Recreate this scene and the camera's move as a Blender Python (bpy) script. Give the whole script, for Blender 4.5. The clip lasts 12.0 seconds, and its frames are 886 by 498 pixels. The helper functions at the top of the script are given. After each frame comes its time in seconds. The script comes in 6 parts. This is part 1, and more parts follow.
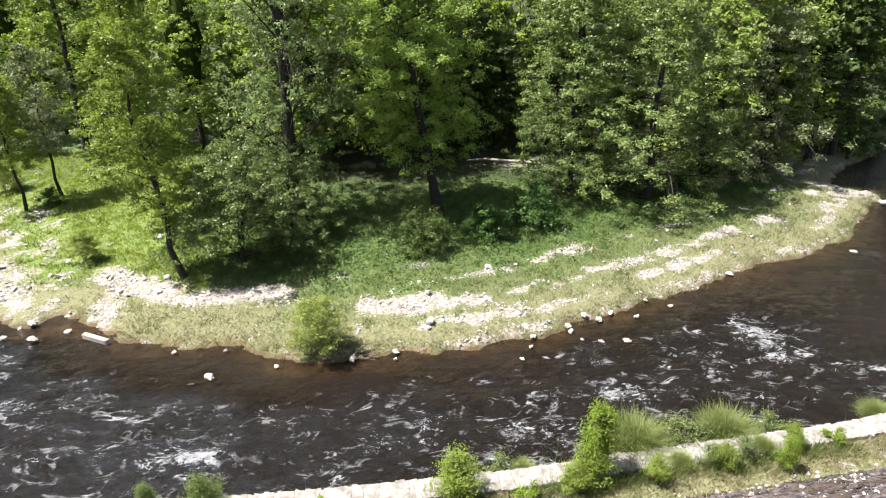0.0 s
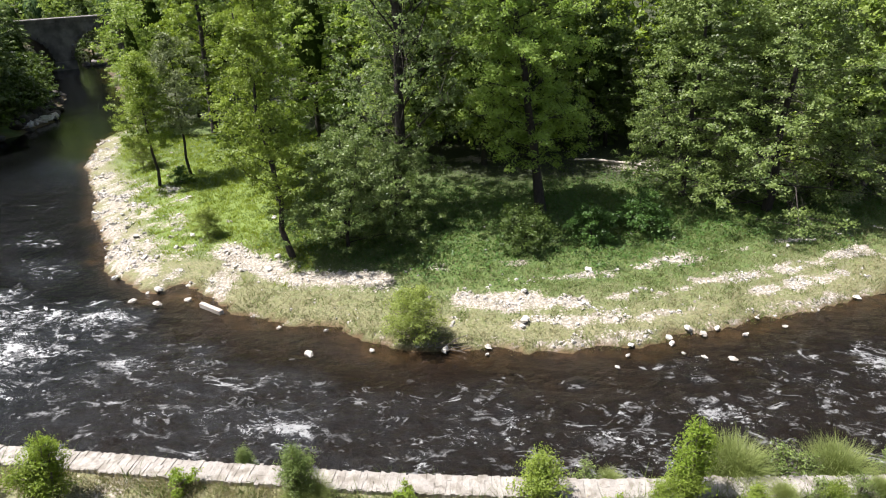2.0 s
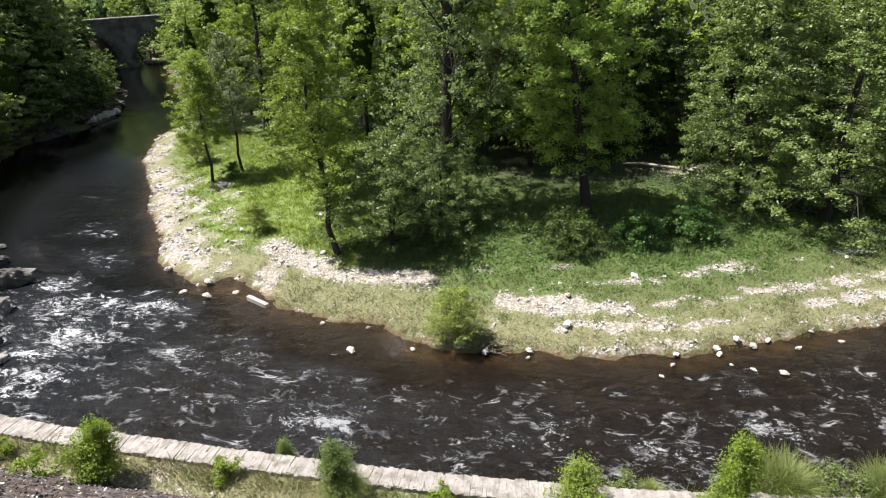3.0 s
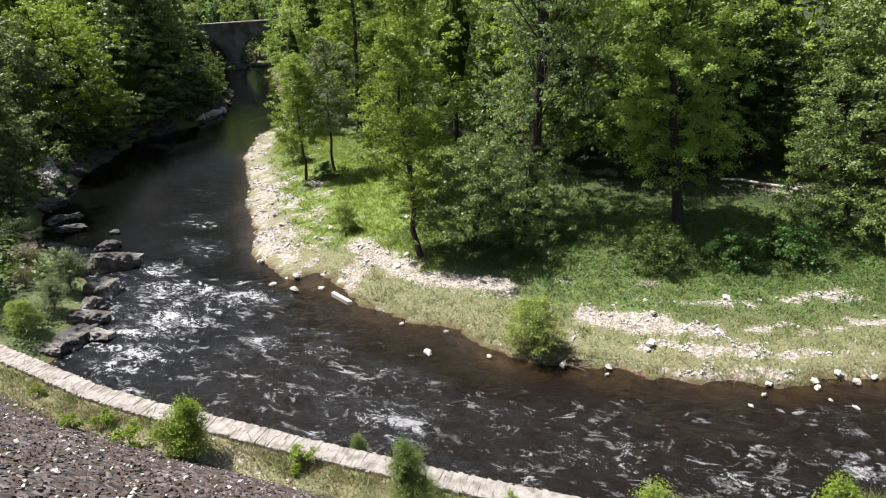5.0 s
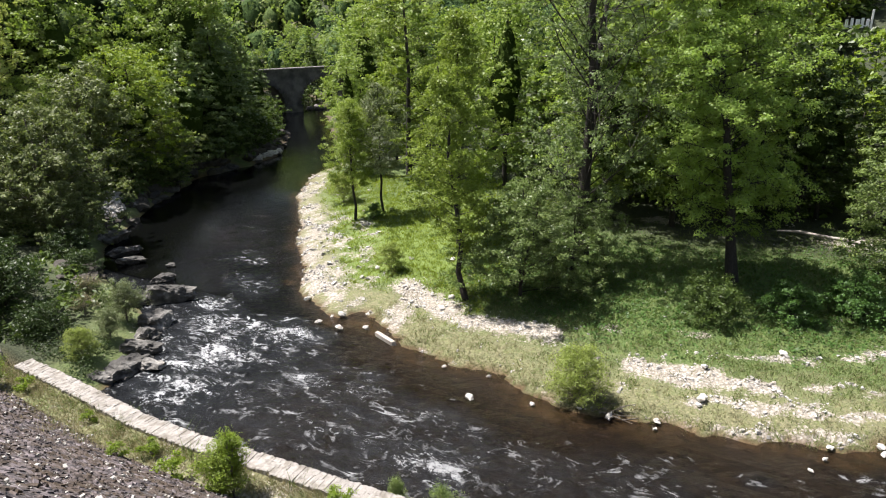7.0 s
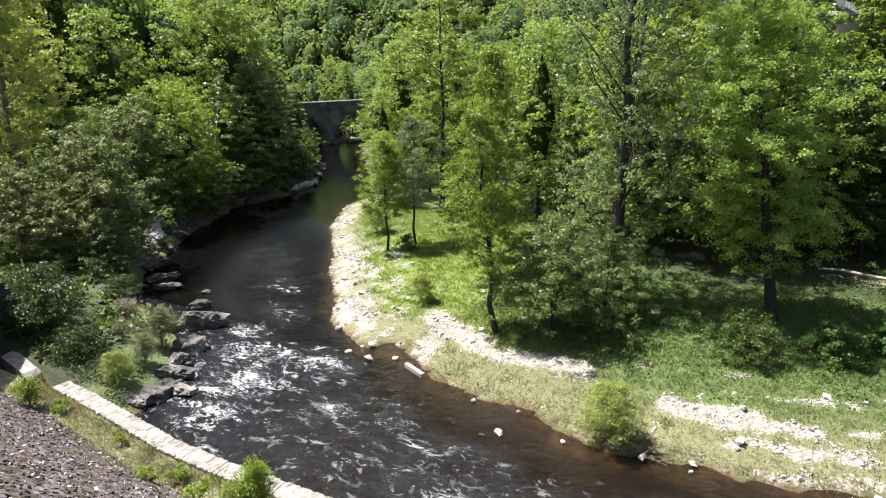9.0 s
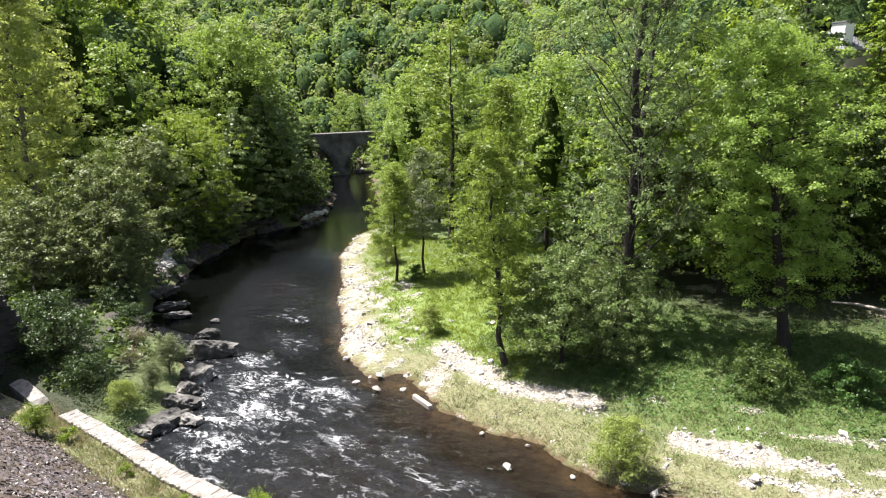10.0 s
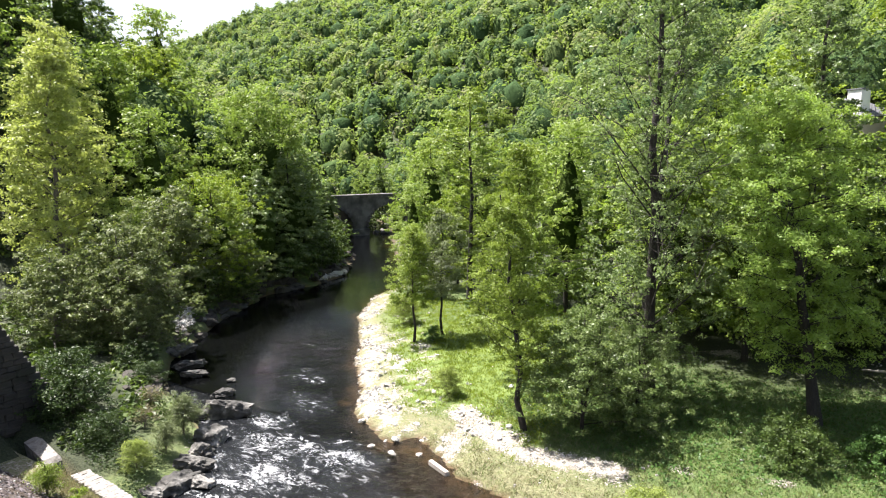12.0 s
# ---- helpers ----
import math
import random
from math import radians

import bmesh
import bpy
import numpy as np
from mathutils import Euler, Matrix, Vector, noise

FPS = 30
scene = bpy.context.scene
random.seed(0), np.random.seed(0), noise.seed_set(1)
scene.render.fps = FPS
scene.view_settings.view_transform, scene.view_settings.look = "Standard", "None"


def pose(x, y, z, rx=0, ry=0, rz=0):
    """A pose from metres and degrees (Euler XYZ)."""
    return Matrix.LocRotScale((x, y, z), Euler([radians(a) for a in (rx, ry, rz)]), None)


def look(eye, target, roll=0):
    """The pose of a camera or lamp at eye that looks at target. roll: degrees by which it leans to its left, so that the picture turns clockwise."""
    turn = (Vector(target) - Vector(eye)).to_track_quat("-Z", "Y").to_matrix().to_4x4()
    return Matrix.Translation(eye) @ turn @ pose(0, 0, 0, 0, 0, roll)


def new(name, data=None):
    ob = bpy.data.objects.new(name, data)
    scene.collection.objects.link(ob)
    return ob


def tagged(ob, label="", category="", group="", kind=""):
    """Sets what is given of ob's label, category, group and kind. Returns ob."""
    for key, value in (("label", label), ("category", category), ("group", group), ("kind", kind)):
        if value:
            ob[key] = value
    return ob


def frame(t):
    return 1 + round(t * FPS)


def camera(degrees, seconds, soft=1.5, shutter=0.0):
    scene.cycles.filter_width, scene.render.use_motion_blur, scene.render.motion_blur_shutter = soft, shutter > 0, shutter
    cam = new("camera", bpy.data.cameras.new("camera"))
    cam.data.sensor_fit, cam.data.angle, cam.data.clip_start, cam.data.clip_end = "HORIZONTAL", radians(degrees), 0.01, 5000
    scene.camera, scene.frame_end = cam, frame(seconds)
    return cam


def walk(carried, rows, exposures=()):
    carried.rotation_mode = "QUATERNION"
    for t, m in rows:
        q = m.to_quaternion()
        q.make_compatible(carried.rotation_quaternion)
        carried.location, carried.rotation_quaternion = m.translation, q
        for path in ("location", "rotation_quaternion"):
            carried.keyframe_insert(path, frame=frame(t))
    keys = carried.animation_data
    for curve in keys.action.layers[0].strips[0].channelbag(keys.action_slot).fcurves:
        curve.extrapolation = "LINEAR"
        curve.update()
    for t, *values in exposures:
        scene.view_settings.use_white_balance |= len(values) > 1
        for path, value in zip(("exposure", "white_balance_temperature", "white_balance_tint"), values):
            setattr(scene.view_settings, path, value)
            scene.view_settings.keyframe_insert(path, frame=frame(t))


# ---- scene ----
cam = camera(70.5, 12.0, 1.1)
EYE = (0.0, 0.0, 15.0)
PATH = [
    (0.0, 65.973, 1.089, -0.485),
    (0.5, 65.524, 1.116, 1.66),
    (1.0, 65.49, 1.083, 3.851),
    (1.5, 65.596, 1.06, 6.537),
    (2.0, 65.769, 1.079, 9.451),
    (2.5, 65.835, 1.172, 11.734),
    (3.0, 65.915, 1.169, 13.762),
    (3.5, 65.969, 1.089, 16.152),
    (5.5, 67.143, 1.218, 23.389),
    (6.0, 68.335, 1.109, 24.475),
    (6.5, 69.517, 1.109, 25.29),
    (7.0, 70.654, 0.999, 26.512),
    (9.0, 73.61, 0.903, 29.565),
    (9.5, 75.042, 0.805, 30.032),
    (10.0, 76.421, 0.736, 30.464),
    (10.5, 77.746, 0.708, 30.845),
    (11.0, 79.242, 0.64, 31.339),
    (11.5, 80.766, 0.564, 31.798),
    (12.0, 82.014, 0.515, 32.221),
]
walk(cam, [(t, pose(*EYE, rx, ry, rz)) for t, rx, ry, rz in PATH],
     exposures=[(0.0, 1.6), (1.5, 1.43), (3.5, 1.22), (5.5, 1.19), (7.0, 1.28), (9.5, 1.63), (12.0, 1.86)])

# ---- world, sun, exposure ----
SUN_HEADING, SUN_HEIGHT = 94.0, 64.0   # degrees to the left of +y, degrees up
world = bpy.data.worlds.new("sky")
scene.world = world
world.use_nodes = True
wn = world.node_tree
sky = wn.nodes.new("ShaderNodeTexSky")
sky.sky_type, sky.sun_disc = "NISHITA", False
sky.sun_elevation, sky.sun_rotation = radians(SUN_HEIGHT), radians(-SUN_HEADING)
sky.air_density, sky.dust_density = 1.0, 3.0
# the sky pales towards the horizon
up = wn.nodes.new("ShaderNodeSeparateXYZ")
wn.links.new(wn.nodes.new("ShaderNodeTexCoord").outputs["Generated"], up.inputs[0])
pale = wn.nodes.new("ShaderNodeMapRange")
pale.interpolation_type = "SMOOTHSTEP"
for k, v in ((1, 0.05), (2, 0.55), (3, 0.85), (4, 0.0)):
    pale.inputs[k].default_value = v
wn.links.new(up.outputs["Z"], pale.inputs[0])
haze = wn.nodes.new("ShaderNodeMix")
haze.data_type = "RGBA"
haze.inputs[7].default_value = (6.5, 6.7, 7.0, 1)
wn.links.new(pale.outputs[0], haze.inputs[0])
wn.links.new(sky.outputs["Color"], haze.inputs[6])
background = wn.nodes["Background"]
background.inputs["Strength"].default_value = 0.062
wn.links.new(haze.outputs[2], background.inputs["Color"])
sun_data = bpy.data.lights.new("sun", "SUN")
sun_data.energy, sun_data.angle, sun_data.color = 5.0, radians(0.5), (1.0, 0.945, 0.915)
sun = new("sun", sun_data)
_h, _e = radians(SUN_HEADING), radians(SUN_HEIGHT)
sun.matrix_world = look((0, 0, 60), (60 * math.sin(_h) * math.cos(_e), -60 * math.cos(_h) * math.cos(_e), 60 - 60 * math.sin(_e)))


# ---- materials ----
def material(name, build):
    m = bpy.data.materials.new(name)
    m.use_nodes = True
    nt = m.node_tree
    nt.nodes.clear()
    out = nt.nodes.new("ShaderNodeOutputMaterial")
    build(nt, out)
    return m


def node(nt, kind, operation="", clamp=False, name=""):
    n = nt.nodes.new(kind)
    if operation and kind == "ShaderNodeMath":
        n.operation, n.use_clamp = operation, clamp
    if kind == "ShaderNodeMix":
        n.data_type, n.blend_type = "RGBA", operation
    if kind == "ShaderNodeAttribute":
        n.attribute_name = name
    return n


def noise_tex(nt, scale, detail=4, rough=0.55, vector=None, distortion=0.0):
    n = node(nt, "ShaderNodeTexNoise")
    n.inputs["Scale"].default_value, n.inputs["Detail"].default_value = scale, detail
    n.inputs["Roughness"].default_value, n.inputs["Distortion"].default_value = rough, distortion
    if vector is not None:
        nt.links.new(vector, n.inputs["Vector"])
    return n.outputs["Fac"]


def ramp(nt, fac, *stops):
    r = node(nt, "ShaderNodeValToRGB")
    e = r.color_ramp.elements
    while len(e) < len(stops):
        e.new(0.5)
    for k, (at, col) in zip(e, stops):
        k.position = at
        k.color = (*col, 1) if isinstance(col, tuple) else (col, col, col, 1)
    nt.links.new(fac, r.inputs["Fac"])
    return r.outputs["Color"]


def blend(nt, fac, a, b, mode="MIX"):
    m = node(nt, "ShaderNodeMix", mode)
    for k, v in ((0, fac), (6, a), (7, b)):
        if isinstance(v, (int, float)):
            m.inputs[k].default_value = v
        elif isinstance(v, tuple):
            m.inputs[k].default_value = (*v, 1)
        else:
            nt.links.new(v, m.inputs[k])
    return m.outputs[2]


def calc(nt, op, a, b=0.0, clamp=False):
    m = node(nt, "ShaderNodeMath", op, clamp)
    for k, v in ((0, a), (1, b)):
        if isinstance(v, (int, float)):
            m.inputs[k].default_value = v
        else:
            nt.links.new(v, m.inputs[k])
    return m.outputs[0]


def attr(nt, name):
    return node(nt, "ShaderNodeAttribute", name=name).outputs["Fac"]


def place(nt):
    return node(nt, "ShaderNodeNewGeometry").outputs["Position"]


def principled(nt, out, color, rough=0.8, bump=None, strength=0.4, distance=0.05, **extra):
    p = node(nt, "ShaderNodeBsdfPrincipled")
    for key, v in (("Base Color", color), ("Roughness", rough)):
        if isinstance(v, (int, float)):
            p.inputs[key].default_value = v
        elif isinstance(v, tuple):
            p.inputs[key].default_value = (*v, 1)
        else:
            nt.links.new(v, p.inputs[key])
    for key, v in extra.items():
        p.inputs[key.replace("_", " ")].default_value = v
    if bump is not None:
        b = node(nt, "ShaderNodeBump")
        b.inputs["Strength"].default_value, b.inputs["Distance"].default_value = strength, distance
        nt.links.new(bump, b.inputs["Height"])
        nt.links.new(b.outputs["Normal"], p.inputs["Normal"])
    nt.links.new(p.outputs[0], out.inputs["Surface"])
    return p


# tones of the crowns on the hillsides, from blue-green to yellow-green and half-bare grey-green; the blue cast paints
# haze
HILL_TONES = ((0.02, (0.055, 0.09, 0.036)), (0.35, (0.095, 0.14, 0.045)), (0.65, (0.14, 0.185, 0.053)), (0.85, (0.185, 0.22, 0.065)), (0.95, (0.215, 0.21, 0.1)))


def leaf_material(name, dark, light, through_color, amount=0.35, gloss=0.45, spread=0.35, single=0.35, wide=0.4, crown=False):
    def build(nt, out):
        geo = node(nt, "ShaderNodeNewGeometry")
        tint = noise_tex(nt, spread, 2, vector=geo.outputs["Position"])
        clump = noise_tex(nt, 1.1, 1, vector=geo.outputs["Position"])
        mixv = calc(nt, "ADD", calc(nt, "MULTIPLY", geo.outputs["Random Per Island"], single), calc(nt, "MULTIPLY", calc(nt, "ADD", tint, clump), wide))
        col = ramp(nt, mixv, (0.25, dark), (0.9, light))
        if crown:
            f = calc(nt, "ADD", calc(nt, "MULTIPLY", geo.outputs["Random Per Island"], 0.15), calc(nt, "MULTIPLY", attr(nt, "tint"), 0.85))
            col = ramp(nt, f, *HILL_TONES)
        p = node(nt, "ShaderNodeBsdfPrincipled")
        nt.links.new(col, p.inputs["Base Color"])
        p.inputs["Roughness"].default_value = gloss
        p.inputs["Specular IOR Level"].default_value = 0.12 if crown else 0.27
        tr = node(nt, "ShaderNodeBsdfTranslucent")
        nt.links.new(blend(nt, 0.6, col, through_color), tr.inputs["Color"])
        mx = node(nt, "ShaderNodeMixShader")
        mx.inputs[0].default_value = amount
        nt.links.new(p.outputs[0], mx.inputs[1])
        nt.links.new(tr.outputs[0], mx.inputs[2])
        nt.links.new(mx.outputs[0], out.inputs["Surface"])
    return material(name, build)


LEAF_POPLAR = leaf_material("poplar_leaf", (0.0733, 0.116, 0.0384), (0.212, 0.262, 0.116), (0.26, 0.39, 0.07), 0.38, 0.4)
LEAF_ALDER = leaf_material("low_alder_leaf", (0.05, 0.088, 0.023), (0.19, 0.24, 0.08), (0.18, 0.28, 0.04), 0.28, 0.4)
LEAF_HAZEL = leaf_material("hazel_leaf", (0.055, 0.082, 0.024), (0.185, 0.21, 0.078), (0.22, 0.3, 0.05), 0.28, 0.5)
LEAF_FRESH = leaf_material("fresh_leaf", (0.0911, 0.141, 0.0183), (0.212, 0.27, 0.0464), (0.319, 0.442, 0.0368), 0.32)
LEAF_MAPLE = leaf_material("maple_leaf", (0.11, 0.185, 0.034), (0.29, 0.385, 0.085), (0.38, 0.55, 0.06), 0.42)
LEAF_GREY = leaf_material("willow_leaf", (0.0829, 0.114, 0.0454), (0.209, 0.235, 0.113), (0.248, 0.322, 0.0743), 0.25)
LEAF_PALE = leaf_material("pale_leaf", (0.17, 0.21, 0.055), (0.4, 0.43, 0.14), (0.48, 0.58, 0.09), 0.4)
# dark green that also stands in for shade on undergrowth and low bushes
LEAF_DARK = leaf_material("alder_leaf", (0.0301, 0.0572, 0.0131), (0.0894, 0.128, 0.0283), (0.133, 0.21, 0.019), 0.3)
# leaf colour darkened for the shade lying in the hollow
LEAF_HOLLOW = leaf_material("shaded_leaf", (0.016, 0.034, 0.009), (0.05, 0.082, 0.02), (0.08, 0.13, 0.015), 0.25)
LEAF_LIME = leaf_material("lime_leaf", (0.1, 0.165, 0.016), (0.225, 0.31, 0.044), (0.334, 0.425, 0.0304), 0.42)
LEAF_EDGE = leaf_material("edge_leaf", (0.06, 0.1, 0.026), (0.205, 0.265, 0.078), (0.25, 0.36, 0.05), 0.28)
LEAF_WILLOW = leaf_material("willow_bush_leaf", (0.14, 0.185, 0.042), (0.3, 0.355, 0.1), (0.4, 0.5, 0.07), 0.45)
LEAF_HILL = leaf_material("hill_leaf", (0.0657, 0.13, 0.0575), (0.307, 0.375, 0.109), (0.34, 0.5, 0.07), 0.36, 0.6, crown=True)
LEAF_WOOD = leaf_material("wood_leaf", (0.0888, 0.144, 0.0293), (0.255, 0.316, 0.0683), (0.322, 0.483, 0.0517), 0.36, 0.5)
LEAF_HERB = leaf_material("herb_leaf", (0.036, 0.088, 0.02), (0.088, 0.165, 0.038), (0.13, 0.216, 0.027), 0.35)
LAWN_BLADE = leaf_material("lawn_blade", (0.085, 0.135, 0.018), (0.18, 0.235, 0.04), (0.34, 0.42, 0.03), 0.5)
STRAW_BLADE = leaf_material("straw_blade", (0.14, 0.125, 0.06), (0.34, 0.3, 0.17), (0.3, 0.27, 0.13), 0.3)
GRASS_BLADE = leaf_material("grass_blade", (0.062, 0.1, 0.024), (0.14, 0.172, 0.056), (0.15, 0.22, 0.03), 0.4)
FAN_BLADE = leaf_material("fan_blade", (0.09, 0.125, 0.035), (0.27, 0.31, 0.11), (0.3, 0.37, 0.07), 0.38)
DRY_BLADE = leaf_material("dry_blade", (0.115, 0.112, 0.052), (0.27, 0.248, 0.135), (0.24, 0.225, 0.095), 0.3)


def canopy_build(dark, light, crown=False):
    """The closed leafy mass of a crown: fine clumps of leaves in relief, toned dark for the shade within."""
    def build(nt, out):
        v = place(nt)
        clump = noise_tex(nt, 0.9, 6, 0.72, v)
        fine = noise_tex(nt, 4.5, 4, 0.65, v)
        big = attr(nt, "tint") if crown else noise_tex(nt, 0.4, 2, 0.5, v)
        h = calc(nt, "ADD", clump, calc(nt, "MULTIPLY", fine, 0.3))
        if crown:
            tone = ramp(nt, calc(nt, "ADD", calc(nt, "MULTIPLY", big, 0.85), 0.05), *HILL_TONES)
            # darker speckle stands for shaded gaps among the leaves
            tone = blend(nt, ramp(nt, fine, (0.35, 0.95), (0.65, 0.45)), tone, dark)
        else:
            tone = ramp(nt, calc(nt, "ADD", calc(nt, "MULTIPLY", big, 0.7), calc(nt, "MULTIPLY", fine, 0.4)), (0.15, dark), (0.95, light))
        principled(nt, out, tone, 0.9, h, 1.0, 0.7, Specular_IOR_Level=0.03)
    return build


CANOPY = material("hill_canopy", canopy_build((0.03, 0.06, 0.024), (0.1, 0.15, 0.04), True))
# dark green that paints the shade seen between a tree's leaves
CANOPY_DARK = material("shaded_inner_canopy", canopy_build((0.02, 0.038, 0.008), (0.06, 0.085, 0.018)))


def bark_build(dark, light):
    def build(nt, out):
        v = place(nt)
        mp = node(nt, "ShaderNodeMapping")
        mp.inputs["Scale"].default_value = (1, 1, 0.25)
        nt.links.new(v, mp.inputs["Vector"])
        n = noise_tex(nt, 14, 6, 0.65, mp.outputs[0])
        principled(nt, out, ramp(nt, n, (0.3, dark), (0.75, light)), 0.9, n, 0.9, 0.04)
    return build


BARK_DARK = material("dark_bark", bark_build((0.012, 0.010, 0.008), (0.05, 0.041, 0.033)))
BARK_GREY = material("grey_bark", bark_build((0.06, 0.05, 0.04), (0.2, 0.175, 0.145)))


def stone_build(dark, light, stain, scale=6.0, stain_at=0.62, vary=0.16):
    def build(nt, out):
        v = node(nt, "ShaderNodeTexCoord").outputs["Object"]
        n = noise_tex(nt, scale, 6, 0.6, v)
        fine = noise_tex(nt, scale * 9, 3, 0.6, v)
        big = noise_tex(nt, scale * 0.35, 3, 0.55, place(nt))
        rnd = node(nt, "ShaderNodeObjectInfo").outputs["Random"]
        isl = node(nt, "ShaderNodeNewGeometry").outputs["Random Per Island"]
        f = calc(nt, "ADD", calc(nt, "MULTIPLY", n, 0.7), calc(nt, "MULTIPLY", calc(nt, "ADD", rnd, isl), vary))
        f = calc(nt, "SUBTRACT", f, vary - 0.16)
        col = ramp(nt, f, (0.25, dark), (0.72, light))
        col = blend(nt, ramp(nt, big, (stain_at - 0.1, 0.0), (stain_at + 0.08, 0.75)), col, stain)
        col = blend(nt, calc(nt, "MULTIPLY", fine, 0.3), col, (0.12, 0.11, 0.1), "MULTIPLY")
        principled(nt, out, col, 0.88, calc(nt, "ADD", n, calc(nt, "MULTIPLY", fine, 0.3)), 0.6, 0.04)
    return build


STONE_WHITE = material("pale_limestone", stone_build((0.26, 0.245, 0.22), (0.62, 0.6, 0.565), (0.25, 0.22, 0.175), 5.0, 0.63, 0.24))
STONE_GREY = material("grey_rock", stone_build((0.014, 0.013, 0.0115), (0.46, 0.44, 0.405), (0.014, 0.013, 0.011), 3.0, 0.4, 0.1))
STONE_WALL = material("wall_stone", stone_build((0.17, 0.158, 0.142), (0.4, 0.375, 0.345), (0.15, 0.132, 0.105), 9.0, 0.57, 0.12))
STONE_SLOPE = material("slope_stone", stone_build((0.012, 0.0095, 0.0115), (0.205, 0.174, 0.182), (0.06, 0.04, 0.021), 5.0, 0.49, 0.5))


def slope_build(nt, out):
    """A face of small set stones: chips of many tones, moss and soil between them."""
    mp = node(nt, "ShaderNodeMapping")
    mp.inputs["Scale"].default_value = (0.6, 1, 1)
    nt.links.new(place(nt), mp.inputs["Vector"])
    vor = node(nt, "ShaderNodeTexVoronoi")
    vor.inputs["Scale"].default_value = 9.0
    nt.links.new(mp.outputs[0], vor.inputs["Vector"])
    fine = noise_tex(nt, 30, 4, 0.65, place(nt))
    col = ramp(nt, vor.outputs["Color"], (0.1, (0.025, 0.02, 0.022)), (0.55, (0.085, 0.072, 0.075)), (0.8, (0.16, 0.14, 0.14)), (0.97, (0.34, 0.31, 0.3)))
    col = blend(nt, ramp(nt, vor.outputs["Distance"], (0.35, 0.0), (0.75, 0.8)), col, (0.018, 0.015, 0.013))
    col = blend(nt, ramp(nt, noise_tex(nt, 1.1, 4, 0.65, place(nt)), (0.52, 0.0), (0.68, 0.75)), col, (0.075, 0.052, 0.03))
    col = blend(nt, ramp(nt, noise_tex(nt, 2.3, 4, 0.65, place(nt)), (0.6, 0.0), (0.72, 0.6)), col, (0.07, 0.075, 0.03))
    h = calc(nt, "SUBTRACT", calc(nt, "MULTIPLY", fine, 0.4), vor.outputs["Distance"])
    principled(nt, out, col, 0.9, h, 0.9, 0.06)


SLOPE_FACE = material("slope_face", slope_build)
# masonry colour lowered to hold the shade of the wing's face
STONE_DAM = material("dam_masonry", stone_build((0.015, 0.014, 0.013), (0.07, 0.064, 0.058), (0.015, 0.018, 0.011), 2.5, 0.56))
STONE_BRIDGE = material("bridge_masonry", stone_build((0.05, 0.047, 0.045), (0.22, 0.205, 0.19), (0.03, 0.028, 0.026), 0.9, 0.52))


def ground_build(nt, out):
    v = place(nt)
    gravel, lush, forest, wet = attr(nt, "gravel"), attr(nt, "lush"), attr(nt, "forest"), attr(nt, "wet")
    fine = noise_tex(nt, 9, 5, 0.65, v)
    mid = noise_tex(nt, 1.3, 5, 0.65, v)
    vor = node(nt, "ShaderNodeTexVoronoi")
    vor.inputs["Scale"].default_value = 8.0
    nt.links.new(v, vor.inputs["Vector"])
    pebble = ramp(nt, vor.outputs["Color"], (0.1, (0.19, 0.17, 0.14)), (0.7, (0.44, 0.41, 0.365)))
    pebble = blend(nt, ramp(nt, vor.outputs["Distance"], (0.3, 0.0), (0.75, 0.7)), pebble, (0.1, 0.088, 0.066))
    pebble = blend(nt, ramp(nt, fine, (0.4, 0.0), (0.7, 0.6)), pebble, (0.23, 0.195, 0.145))
    grass = ramp(nt, fine, (0.3, (0.035, 0.065, 0.014)), (0.72, (0.09, 0.13, 0.03)))
    dry = ramp(nt, fine, (0.3, (0.08, 0.085, 0.036)), (0.7, (0.215, 0.2, 0.115)))
    turf = blend(nt, calc(nt, "ADD", lush, calc(nt, "MULTIPLY", calc(nt, "SUBTRACT", mid, 0.5), 1.6), True), dry, grass)
    tuft = noise_tex(nt, 3.2, 4, 0.6, v)
    turf = blend(nt, ramp(nt, tuft, (0.45, 0.0), (0.7, 0.5)), turf, (0.11, 0.135, 0.034))
    turf = blend(nt, attr(nt, "lawn"), turf, ramp(nt, fine, (0.3, (0.07, 0.115, 0.02)), (0.72, (0.15, 0.195, 0.04))))
    # forest soil; its near-black tone also stands for shade under the trees
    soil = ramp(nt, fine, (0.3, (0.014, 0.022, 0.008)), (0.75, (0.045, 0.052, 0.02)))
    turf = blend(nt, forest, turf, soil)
    g = calc(nt, "ADD", gravel, calc(nt, "MULTIPLY", calc(nt, "SUBTRACT", mid, 0.5), 1.5))
    g = calc(nt, "ADD", g, calc(nt, "MULTIPLY", calc(nt, "SUBTRACT", fine, 0.5), 1.4))
    gm = ramp(nt, g, (0.42, 0.0), (0.56, 1.0))
    col = blend(nt, gm, turf, pebble)
    col = blend(nt, wet, col, (0.085, 0.05, 0.022), "MIX")
    h = calc(nt, "ADD", fine, calc(nt, "MULTIPLY", vor.outputs["Distance"], 0.8))
    principled(nt, out, col, 0.92, h, 0.7, 0.08)


GROUND = material("river_bank", ground_build)


